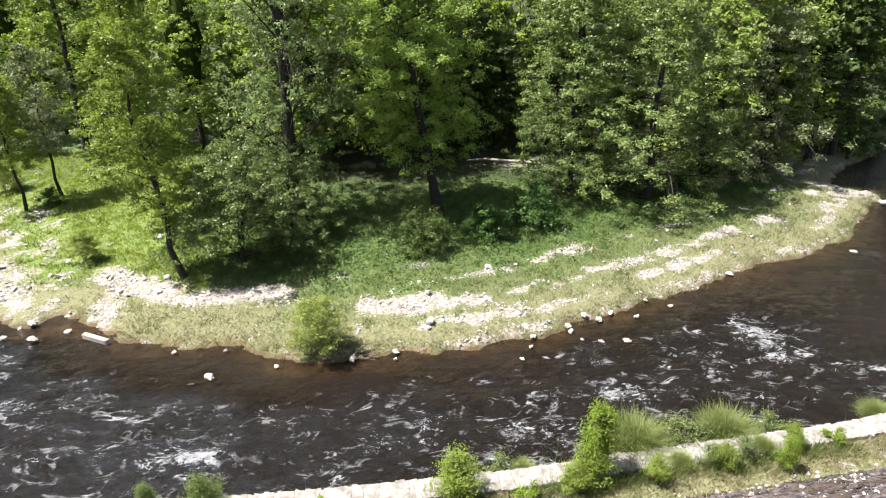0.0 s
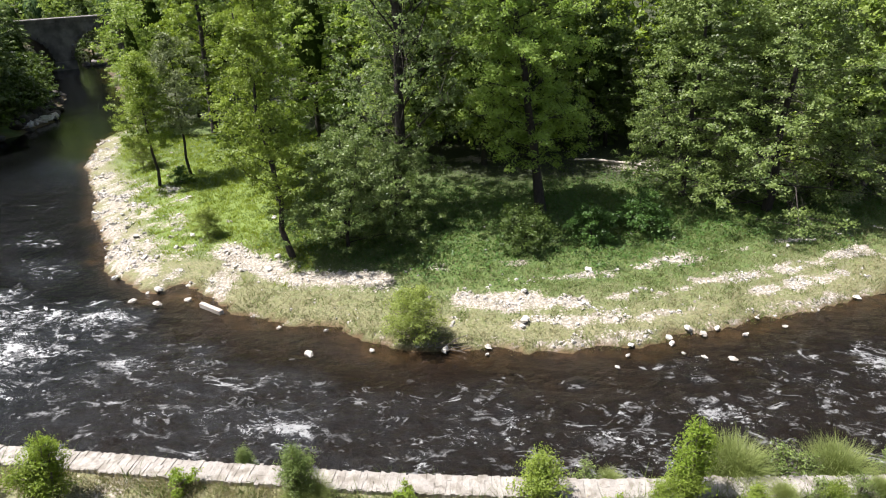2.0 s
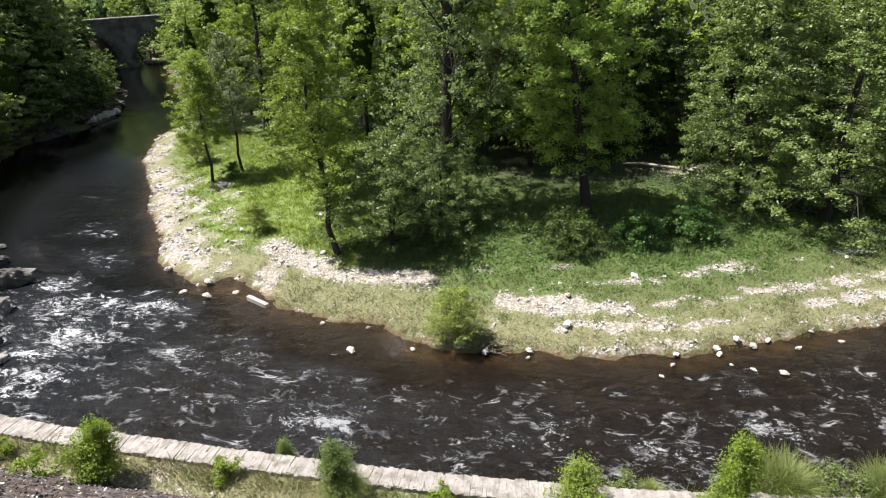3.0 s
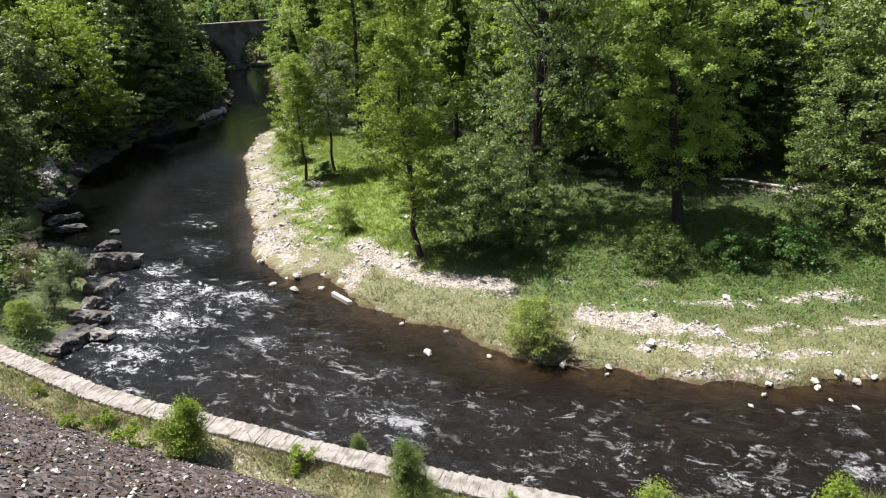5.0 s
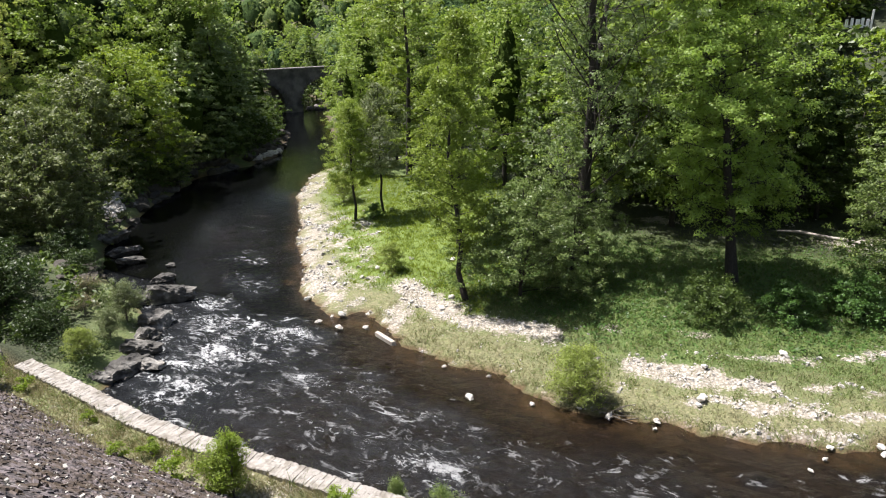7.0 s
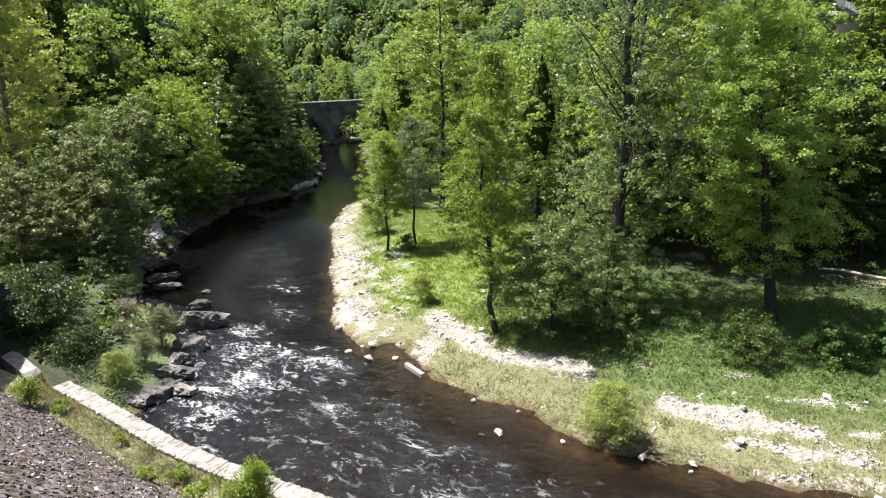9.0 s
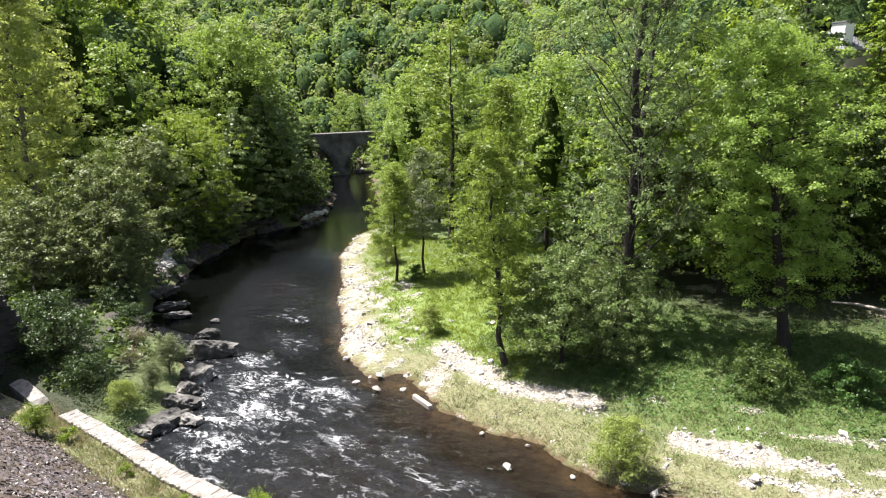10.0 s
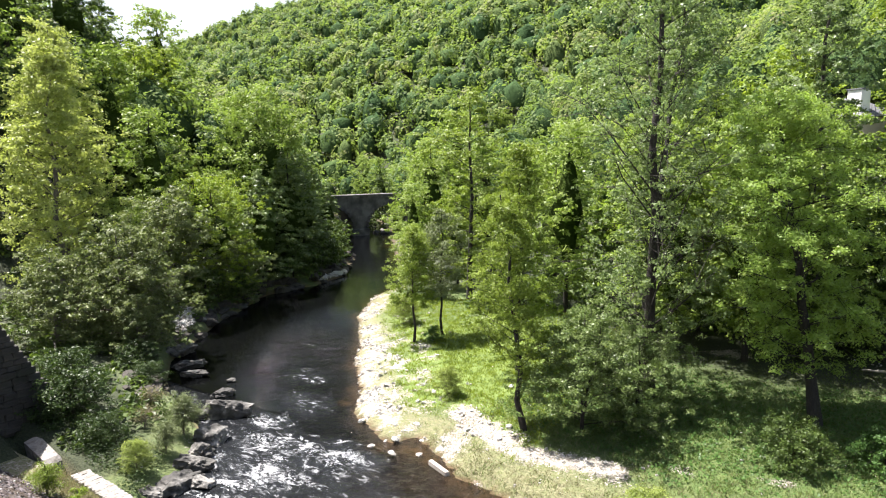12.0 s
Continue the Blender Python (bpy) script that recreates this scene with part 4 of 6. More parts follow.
for x, y, k, size, label in ((-5.3, 22.6, 0, 0.82, "round yellow-green willow bush at the waterline"), (2.6, 33.0, 1, 0.85, "round green bush on the grass"), (-1.0, 31.9, 5, 0.95, "low dark bush in the trees' shade"),
                             (5.4, 34.6, 1, 0.95, "dark green bush on the grass"), (-19.5, 31.2, 0, 0.6, "low bush on the stony tip"), (-27.0, 15.7, 0, 0.5, "leafy green bush beside the wall"), (-27.6, 17.6, 2, 0.6, "pale green willow bush on the rocks"),
                             (-29.0, 19.6, 2, 0.85, "grey-green willow bush on the rocks"), (-33.4, 16.2, 3, 1.05, "dark green bush in the hollow"), (-30.2, 15.9, 3, 0.62, "low dark green bush in the hollow"), (-36.6, 17.6, 3, 0.95, "dark green bush in the hollow"), (-30.6, 18.4, 4, 0.6, "brushwood of dry brown twigs among rocks"), (-32.6, 20.2, 4, 0.7, "brushwood of dry brown twigs among rocks"),
                             # two dark bushes added over rocks to darken the shaded shore
                             (-36.8, 22.6, 3, 0.6, "low dark bush on the shaded shore"), (-39.6, 23.6, 3, 0.8, "dark bush on the shaded shore"),
                             (-26.6, 40.5, 1, 0.5, "low dark bush by the young trees"), (-32, 44, 0, 0.9, "leafy bush above the gravel")):
    plant("bush", (BUSH, DARK_BUSH, GREY_BUSH, HOLLOW_BUSH, BRUSHWOOD, SHADE_BUSH)[k], x, y, label, "bush", "", x, size, sub=("stem", "foliage"))

# low growth along the steep bank's waterline
g = np.random.default_rng(44)
# the three around (-90, 110) are added behind the bridge's arch to darken it
low_x = [(-52.5, 43), (-56.5, 47), (-57, 50.5), (-55.8, 54), (-56.5, 57.5), (-57.5, 61), (-60, 66), (-64, 71), (-68.5, 76), (-73, 80), (-78, 84.5), (-52, 38.5), (-84, 89), (-90, 94), (-91, 107.4), (-90, 109.7), (-89, 112), (-49, 27.5), (-53, 32)]
for x, y in low_x:
    plant("bush", LOW_BUSH, x, y, "dark green bush on the steep bank's edge", "bush", "bushes along the steep bank", x, float(g.uniform(1.0, 1.6)), sub=("stem", "foliage"))

# undergrowth of the wood behind the point
ux, uy = g.uniform(-30, 48, 420), g.uniform(51, 86, 420)
uz = land(ux, uy)[0]
parts, outs = [], []
for x, y, z in zip(ux, uy, uz):
    if abs(x + 3.2) < 8 and abs(y - 83.5) < 6 or abs(x - 7) < 2.5 and abs(y - 80) < 2.5:
        continue
    n, r = 52, g.uniform(1.2, 2.4)
    a = g.normal(size=(n, 3))
    a[:, 2] = np.abs(a[:, 2])
    a /= np.linalg.norm(a, axis=1, keepdims=True)
    parts.append(np.array([x, y, z]) + a * g.uniform(0.7, 1.05, (n, 1)) * np.array([r, r, r * 0.9]))
    outs.append(a)
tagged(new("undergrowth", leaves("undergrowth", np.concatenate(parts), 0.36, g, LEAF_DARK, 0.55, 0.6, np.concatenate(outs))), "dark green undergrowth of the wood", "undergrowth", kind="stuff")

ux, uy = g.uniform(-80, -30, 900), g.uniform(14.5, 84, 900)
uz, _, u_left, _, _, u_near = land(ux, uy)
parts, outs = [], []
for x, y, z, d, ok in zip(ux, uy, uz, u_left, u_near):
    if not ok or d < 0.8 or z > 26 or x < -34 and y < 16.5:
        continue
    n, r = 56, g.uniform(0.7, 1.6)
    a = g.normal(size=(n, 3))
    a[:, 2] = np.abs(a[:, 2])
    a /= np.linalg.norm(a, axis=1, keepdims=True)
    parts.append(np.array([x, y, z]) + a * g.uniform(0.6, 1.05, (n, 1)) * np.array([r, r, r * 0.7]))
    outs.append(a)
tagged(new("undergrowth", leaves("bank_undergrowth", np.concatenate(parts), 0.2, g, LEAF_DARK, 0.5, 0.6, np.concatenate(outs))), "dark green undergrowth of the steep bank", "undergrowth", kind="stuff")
# rank growth between the wall's end and the rocks, shade put into its leaf colour
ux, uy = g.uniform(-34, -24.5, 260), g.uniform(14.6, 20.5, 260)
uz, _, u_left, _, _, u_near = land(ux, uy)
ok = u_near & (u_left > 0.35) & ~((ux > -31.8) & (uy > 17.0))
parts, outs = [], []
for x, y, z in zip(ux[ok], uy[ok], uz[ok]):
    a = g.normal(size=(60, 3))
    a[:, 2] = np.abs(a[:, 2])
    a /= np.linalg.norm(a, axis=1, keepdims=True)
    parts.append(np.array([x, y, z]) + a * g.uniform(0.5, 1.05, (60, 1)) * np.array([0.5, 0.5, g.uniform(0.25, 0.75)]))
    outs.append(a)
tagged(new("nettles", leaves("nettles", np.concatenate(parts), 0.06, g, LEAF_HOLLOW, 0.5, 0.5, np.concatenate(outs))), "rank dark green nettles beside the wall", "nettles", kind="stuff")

# forest of the hillsides, far off
rng = np.random.default_rng(8)
step = 7.6
FX, FY = np.meshgrid(np.arange(-460, 70, step), np.arange(20, 480, step))
cx = FX.ravel() + rng.uniform(-2.6, 2.6, FX.size)
cy = FY.ravel() + rng.uniform(-2.6, 2.6, FX.size)
heading, dist = np.degrees(np.arctan2(-cx, cy)), np.hypot(cx, cy)
hz = land(cx, cy)[0]
keep = (hz > np.where(dist > 125, 0.9, 3.5)) & (heading > -10) & (heading < 72) & (dist > 84) & (dist < 540) & (np.hypot(cx + 3, cy - 82) > 9.5) & ((np.abs(cx - 1) > 6) | (cy > 84) | (cy < 70))
keep &= (heading > 16) | (dist < 250)
keep &= (heading < 60) | (dist < 230)
cx, cy, hz, dist = cx[keep], cy[keep], hz[keep], dist[keep]
parts, sizes, outs, cores, tints, skyline = [], [], [], [], [[], []], {}
TINY_BALL = bmesh.new()
bmesh.ops.create_icosphere(TINY_BALL, subdivisions=1, radius=1)
tiny = (np.array([v.co[:] for v in TINY_BALL.verts]), np.array([[v.index for v in f.verts] for f in TINY_BALL.faces]))
TINY_BALL.free()
for k in np.argsort(dist):
    x, y, z, d = cx[k], cy[k], hz[k], dist[k]
    # crowns that lie wholly behind a nearer ridge stay out
    way, rise = int(round(math.degrees(math.atan2(-x, y)))), (z + 15 - EYE[2]) / d
    if rise < skyline.get(way, -1.0):
        continue
    skyline[way] = max(skyline.get(way, -1.0), (z + 6 - EYE[2]) / d)
    near = d < 175
    leaf = float(np.clip(d * 0.0026, 0.32, 0.68))
    r, h, tint = 3.4 + 4.2 * rng.uniform() ** 1.3, rng.uniform(9, 16), rng.uniform()
    n, sprays = (820, 22) if near else (205, 12)
    toward = rng.normal(size=(sprays, 3))
    toward[:, 2] = np.abs(toward[:, 2]) - 0.45
    toward /= np.linalg.norm(toward, axis=1, keepdims=True)
    pick = rng.integers(sprays, size=n)
    a = rng.normal(size=(n, 3))
    a /= np.linalg.norm(a, axis=1, keepdims=True)
    inward = (a * toward[pick]).sum(1) < -0.1
    a[inward] *= -1
    wide = rng.uniform(0.3, 0.5, sprays)[pick][:, None]
    parts.append(np.array([x, y, z + h * 0.5]) + (toward[pick] * 0.72 + a * wide * rng.uniform(0.8, 1.05, (n, 1))) * np.array([r, r, h * 0.5]))
    sizes.append(np.full((n, 1), leaf))
    outs.append(a * 0.85 + toward[pick] * 0.4)
    tints[0].append(np.repeat(np.clip(tint + rng.normal(size=sprays) * 0.06, 0, 1)[pick], 3))
    # an added dark core blocks light and fills the crown's shaded gaps
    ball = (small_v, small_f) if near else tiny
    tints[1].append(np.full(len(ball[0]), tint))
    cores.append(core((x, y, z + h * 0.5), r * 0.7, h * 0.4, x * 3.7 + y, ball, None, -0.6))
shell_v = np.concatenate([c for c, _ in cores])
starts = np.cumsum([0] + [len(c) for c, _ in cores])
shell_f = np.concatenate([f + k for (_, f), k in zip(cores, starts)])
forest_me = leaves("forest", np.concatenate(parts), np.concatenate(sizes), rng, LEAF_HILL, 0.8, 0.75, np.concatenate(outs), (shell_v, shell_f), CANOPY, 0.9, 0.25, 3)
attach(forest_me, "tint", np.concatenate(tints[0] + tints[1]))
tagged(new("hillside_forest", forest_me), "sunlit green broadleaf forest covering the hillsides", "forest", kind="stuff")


# ---- river wall, embankment ----
def stone_mesh(name, mat, sx, sy, sz, seed, cut=0.12, jag=0.035):
    """A roughly squared stone with chipped corners, its foot at z = 0."""
    rng = np.random.default_rng(seed)
    bm = bmesh.new()
    bmesh.ops.create_cube(bm, size=1)
    bmesh.ops.bevel(bm, geom=bm.edges[:], offset=cut, segments=1, affect="EDGES")
    for v in bm.verts:
        v.co += Vector(rng.normal(size=3) * jag)
        v.co = Vector((v.co.x * sx, v.co.y * sy, (v.co.z + 0.5) * sz))
    me = bpy.data.meshes.new(name)
    bm.to_mesh(me)
    bm.free()
    me.materials.append(mat)
    return me


def boulder_mesh(name, mat, seed, detail=2, rough=0.17):
    """A stone broken along a few planes, its edges worn."""
    rng = np.random.default_rng(seed)
    bm = bmesh.new()
    bmesh.ops.create_icosphere(bm, subdivisions=detail, radius=1)
    off = Vector(rng.uniform(0, 50, 3))
    cuts = [(Vector(rng.normal(size=3)).normalized(), rng.uniform(0.5, 0.82)) for k in range(9)] + [(Vector((rng.normal() * 0.3, rng.normal() * 0.3, 1)).normalized(), 0.62)]
    for v in bm.verts:
        for way, far in cuts:
            over = v.co.dot(way) - far
            if over > 0:
                v.co -= way * over * 0.93
        v.co *= 1.2 * (1 + rough * noise.noise(v.co * 2.2 + off) + rough * 0.6 * noise.noise(v.co * 6 + off))
    me = bpy.data.meshes.new(name)
    bm.to_mesh(me)
    bm.free()
    me.materials.append(mat)
    return me


def line_point(line, s):
    for (ax, ay), (bx, by) in zip(line[:-1], line[1:]):
        size = math.hypot(bx - ax, by - ay)
        if s <= size:
            return ax + (bx - ax) * s / size, ay + (by - ay) * s / size, math.atan2(by - ay, bx - ax)
        s -= size
    return None


WALL_TOP = 1.5
core_v, core_f = [], []
fine = [line_point(WALL_LINE, s_) for s_ in np.arange(0.0, 75.0, 0.5)]
fine = [p for p in fine if p is not None]
g = np.random.default_rng(4)
for x, y, a in fine:
    n_ = (-math.sin(a), math.cos(a))
    for out_, z_ in ((-0.03, -0.9), (-0.02, WALL_TOP - 0.015), (-0.7, WALL_TOP - 0.015), (-0.69, -0.9)):
        j = g.normal() * 0.015
        core_v.append((x + n_[0] * (out_ + j), y + n_[1] * (out_ + j), z_ + g.normal() * 0.012))
for i in range(len(fine) - 1):
    for k in range(4):
        core_f.append((4 * i + k, 4 * i + (k + 1) % 4, 4 * i + 4 + (k + 1) % 4, 4 * i + 4 + k))
core_f += [(0, 1, 2, 3), (4 * len(fine) - 1, 4 * len(fine) - 2, 4 * len(fine) - 3, 4 * len(fine) - 4)]
river_wall = tagged(new("river_wall", mesh_from("river_wall", core_v, core_f, [STONE_WALL])), "low pale masonry river wall topped by set stones", "wall", kind="structure")
COPING = [stone_mesh("coping", STONE_WALL, 1, 1, 0.30, 100 + k, 0.07, 0.022) for k in range(8)]
rng = np.random.default_rng(3)
s = 0.0
far_v, far_f = [], []
while True:
    w = rng.uniform(0.08, 0.17)
    got = line_point(WALL_LINE, s + w / 2)
    if got is None or got[0] > 24:
        break
    x, y, a = got
    cut = rng.uniform(0.25, 0.75) if rng.uniform() < 0.7 else 1.0
    for lo, hi in ((0.0, cut), (cut, 1.0)):
        if hi - lo < 0.05:
            continue
        off, deep = 0.72 * (lo + hi) / 2 + rng.normal() * 0.015, 0.72 * (hi - lo)
        mesh_ = COPING[int(rng.integers(8))]
        m = pose(x + math.sin(a) * off, y - math.cos(a) * off, WALL_TOP - 0.29 + rng.uniform(-0.014, 0.008), rng.normal() * 1.2, rng.normal() * 1.6, math.degrees(a) + rng.normal() * 2.5)
        m = m @ Matrix.Diagonal((w + 0.03, deep + 0.03 + rng.normal() * 0.03, 1, 1))
        if -12 < x < 6:
            ob = new("coping_stone", mesh_)
            ob.matrix_world = m
            ob.parent = river_wall
        else:
            start = len(far_v)
            far_v += [m @ v.co for v in mesh_.vertices]
            far_f += [[start + k for k in (p.vertices[0], p.vertices[i], p.vertices[i + 1])] for p in mesh_.polygons for i in range(1, len(p.vertices) - 1)]
    s += w
tagged(child("coping_stones", mesh_from("coping_stones", far_v, far_f, [STONE_WALL]), river_wall), kind="stuff")


# stone facing of the embankment
sx = steps((-34, -27, 0.5), (-27, 20, 0.4), (20, 60, 1.5))
rows = np.concatenate([np.arange(0, 1.2, 0.3), [1.2]])
ratio = np.concatenate([np.linspace(0, 1, 30)[1:], [1.0005, 1.2, 2.0]])
run = wall_y(sx) - 0.72 - 1.2 - 0.4
BK = np.concatenate([np.repeat(rows[:, None], len(sx), 1), 1.2 + ratio[:, None] * run[None]])
sb = np.concatenate([rows, 1.2 + ratio])
X, Bk = np.repeat(sx[None], len(sb), 0).ravel(), BK.ravel()
Z = slope_z(X, Bk) + 0.03 * wavy(X, Bk, 2.0, 1.0)
me = mesh_from("embankment", np.stack([X, wall_y(X) - 0.72 - Bk, Z], 1), grid_faces(len(sx), len(sb)), [GROUND, SLOPE_FACE], False)
me.polygons.foreach_set("material_index", (np.repeat(sb[:-1], len(sx) - 1) > 1.1).astype(int))
attach(me, "gravel", 0.26 + 0.3 * wavy(X, Bk, 1.2, 3.0))
attach(me, "lush", 0.05 + 0.35 * wavy(X, Bk, 0.8, 6.0))
embankment = tagged(new("embankment", me), "embankment faced with dark weathered stones", "embankment", kind="structure")


# ---- masonry wing of the dam, beyond the end of the wall ----
def block(name, verts, faces, mat, parent=None, label=""):
    me = bpy.data.meshes.new(name)
    me.from_pydata(verts, [], faces)
    me.materials.append(mat)
    me.update()
    ob = new(name, me)
    if parent is not None:
        ob.parent = parent
    if label:
        tagged(ob, label)
    return ob


BOX = [(0, 1, 2, 3), (7, 6, 5, 4), (0, 4, 5, 1), (1, 5, 6, 2), (2, 6, 7, 3), (3, 7, 4, 0)]


def box_verts(x0, x1, y0, y1, z0, z1):
    return [(x0, y0, z0), (x1, y0, z0), (x1, y1, z0), (x0, y1, z0), (x0, y0, z1), (x1, y0, z1), (x1, y1, z1), (x0, y1, z1)]


def box(name, x0, x1, y0, y1, z0, z1, mat, parent=None, label="", bevel=0.02):
    bm = bmesh.new()
    vs = [bm.verts.new(v) for v in box_verts(x0, x1, y0, y1, z0, z1)]
    for f in BOX:
        bm.faces.new([vs[k] for k in f])
    bmesh.ops.recalc_face_normals(bm, faces=bm.faces[:])
    if bevel:
        bmesh.ops.bevel(bm, geom=bm.edges[:], offset=bevel, segments=1, affect="EDGES")
    me = bpy.data.meshes.new(name)
    bm.to_mesh(me)
    bm.free()
    me.materials.append(mat)
    ob = new(name, me)
    if parent is not None:
        ob.parent = parent
    if label:
        tagged(ob, label)
    return ob


def wing_edge(z):
    """How far out the battered river face of the wing stands at a height."""
    return 16.0 - (z - 2.6) * 0.53


rng = np.random.default_rng(61)
WX1 = -34.0
prof = [(-2, 0.0), (wing_edge(0), 0.0), (wing_edge(13), 13.0), (-2, 13.0)]
wing_v = [(WX1 - 0.15, y, z) for y, z in prof] + [(-62, y, z) for y, z in prof]
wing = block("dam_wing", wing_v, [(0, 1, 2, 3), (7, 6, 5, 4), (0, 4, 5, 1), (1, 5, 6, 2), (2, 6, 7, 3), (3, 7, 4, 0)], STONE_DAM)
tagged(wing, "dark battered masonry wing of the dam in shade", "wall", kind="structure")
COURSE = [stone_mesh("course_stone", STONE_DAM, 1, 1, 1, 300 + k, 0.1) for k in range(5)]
z = 1.8
while z < 9.0:
    h = rng.uniform(0.26, 0.4)
    y = wing_edge(z + h / 2) + 0.04
    while y > 7:
        w = rng.uniform(0.4, 0.95)
        ob = new("course_stone", COURSE[int(rng.integers(5))])
        ob.matrix_world = pose(WX1 - 0.12 + rng.uniform(-0.02, 0.03), y - w / 2, z) @ Matrix.Diagonal((0.3, w - 0.02, h - 0.02, 1))
        ob.parent = wing
        y -= w
    z += h

# a broken-off length of wall between wing and wall
ob = new("wall_block", stone_mesh("wall_block", STONE_WALL, 3.2, 0.8, 1.5, 326, 0.12))
ob.matrix_world = pose(-31.6, 13.95, 0.1, 9, 4, -9)
tagged(ob, "broken piece of pale masonry wall beside the bush", "wall block")

# ---- bridge ----
bridge = empty("stone_bridge", -87.2, 101.3, 0.0, "old grey stone arch bridge across the river", "bridge")
bridge.rotation_euler = (0, 0, math.atan2(0.91, 0.41))
SPAN, PIER, DECK, DEEP = 12.0, 3.4, 7.6, 5.0


def intrados(s):
    """The underside of the bridge at a place along it; the pier is centred on 0."""
    period = SPAN + PIER
    u = (s + period / 2) % period - period / 2      # from a pier's middle
    a = abs(u) - PIER / 2
    if a <= 0:
        return -1.0
    t = (a - SPAN / 2) / (SPAN / 2)
    return 1.4 + 4.9 * math.sqrt(max(0.0, 1 - t * t))


ss = sorted(set([round(v, 3) for v in np.arange(-24, 32.01, 0.4)] + [k * (SPAN + PIER) + e * (PIER / 2 + j) for k in (-1, 0, 1) for e in (-1, 1) for j in (0.0, 0.001, 0.06, 0.15, 0.3)]))
bv, bf = [], []
for s_ in ss:
    lo = intrados(s_)
    bv += [(s_, 0, lo), (s_, 0, DECK), (s_, -DEEP, DECK), (s_, -DEEP, lo)]
for i in range(len(ss) - 1):
    for k in range(4):
        bf.append((4 * i + k, 4 * i + (k + 1) % 4, 4 * i + 4 + (k + 1) % 4, 4 * i + 4 + k))
# the near face must look to the camera: y = -DEEP is the downstream side
block("spandrel_wall", bv, bf, STONE_BRIDGE, bridge)
for k in (-1, 0, 1):
    c = k * (SPAN + PIER)
    box("pier", c - PIER / 2 - 0.25, c + PIER / 2 + 0.25, -DEEP - 0.3, 0.3, -1.0, 1.4, STONE_BRIDGE, bridge, "stone pier with a pale waterline", 0.12)
STEPS = 17
wedge = stone_mesh("voussoir", STONE_BRIDGE, 0.98, 0.4, 0.55, 330, 0.05)
for k in (-1, 0, 1):
    c = (k + 0.5) * (SPAN + PIER)
    for j in range(STEPS):
        t = math.pi * (j + 0.5) / STEPS
        way = Vector((math.cos(t) / (SPAN / 2), 0, math.sin(t) / 4.9)).normalized()
        at = Vector((c + SPAN / 2 * math.cos(t), -DEEP + 0.12, 1.4 + 4.9 * math.sin(t)))
        ob = new("voussoir", wedge)
        ob.parent = bridge
        ob.matrix_local = Matrix.Translation(at) @ way.to_track_quat("Z", "Y").to_matrix().to_4x4()
for i, s_ in enumerate(np.arange(-24, 32, 1.6)):
    for y0 in (-DEEP - 0.15, -0.3):
        box("parapet_stone", s_ + 0.015, s_ + 1.585, y0, y0 + 0.45, DECK + 0.003, DECK + 0.62, STONE_BRIDGE, bridge, "", 0.03)
for i, s_ in enumerate(np.arange(-24, 32, 2.0)):
    box("coping_slab", s_ + 0.01, s_ + 1.99, -DEEP - 0.28, -DEEP + 0.38, DECK + 0.624, DECK + 0.82, STONE_WALL, bridge, "pale coping slab", 0.03)

for along_, across, size in ((4.4, -3.6, 0.9), (5.6, -4.4, 0.8), (6.9, -4.0, 1.1), (8.4, -4.6, 0.9), (10.0, -4.2, 1.2), (5.0, -2.0, 1.0), (7.4, -1.2, 1.1)):
    p = Matrix.Rotation(bridge.rotation_euler.z, 4, "Z") @ Vector((along_, across, 0)) + bridge.location
    ob = new("pale_stone", boulder_mesh("arch_rock", STONE_BRIDGE, int(400 + along_ * 10), 2))
    ob.matrix_world = pose(p.x, p.y, max(ground_at(p.x, p.y), 0.0) + 0.2, 8, -6, along_ * 70) @ Matrix.Diagonal((size * 0.8, size * 0.6, size * 0.4, 1))
    tagged(ob, "grey rock under the bridge's landward arch", "stone", "rocks under the bridge")

# ---- house on the hillside ----
hx, hy = -0.6, 85.4
gz = ground_at(hx, hy) - 2.5
house = empty("house", hx, hy, gz, "beige house with slate roof and white chimney among trees", "house")
house.rotation_euler = (0, 0, radians(-35))
EAVE = 19.2 - gz
box("wall", -2.4, 5.6, -4.0, 1.8, 0, EAVE, BEIGE, house, "", 0.02)
rv = [(-2.9, -4.5, EAVE + 0.004), (6.1, -4.5, EAVE + 0.004), (6.1, 2.3, EAVE + 0.004), (-2.9, 2.3, EAVE + 0.004), (0.4, -1.1, EAVE + 2.3), (2.4, -1.1, EAVE + 2.3)]
block("roof", rv, [(3, 2, 1, 0), (0, 1, 5, 4), (1, 2, 5), (2, 3, 4, 5), (3, 0, 4)], SLATE, house)
chimney = box("chimney", 3.55, 5.1, -4.0, -2.6, EAVE - 0.1, EAVE + 2.75, PLASTER, house, "white plastered chimney", 0.03)
box("chimney_cap", 3.45, 5.2, -4.1, -2.5, EAVE + 2.754, EAVE + 2.9, SLATE, chimney, "", 0.02)

# white garden fence on the terrace by the house
fx, fy, fz = 6.7, 79.7, 14.2
fence = empty("garden_fence", fx, fy, fz, "short white garden fence on the terrace", "fence")
for k in range(5):
    box("slat", 0.46 * k - 0.3, 0.46 * k + (0.08 if k in (2,) else -0.02), -0.03, 0.03, 0.15, 1.0 + 0.12 * (k % 2), WHITE_PAINT, fence, "", 0.01)
box("rail", -0.3, 1.9, 0.034, 0.08, 0.3, 0.42, WHITE_PAINT, fence, "", 0.01)
box("post", 1.92, 2.1, -0.08, 0.1, -0.2, 1.9, WHITE_PAINT, fence, "", 0.01)

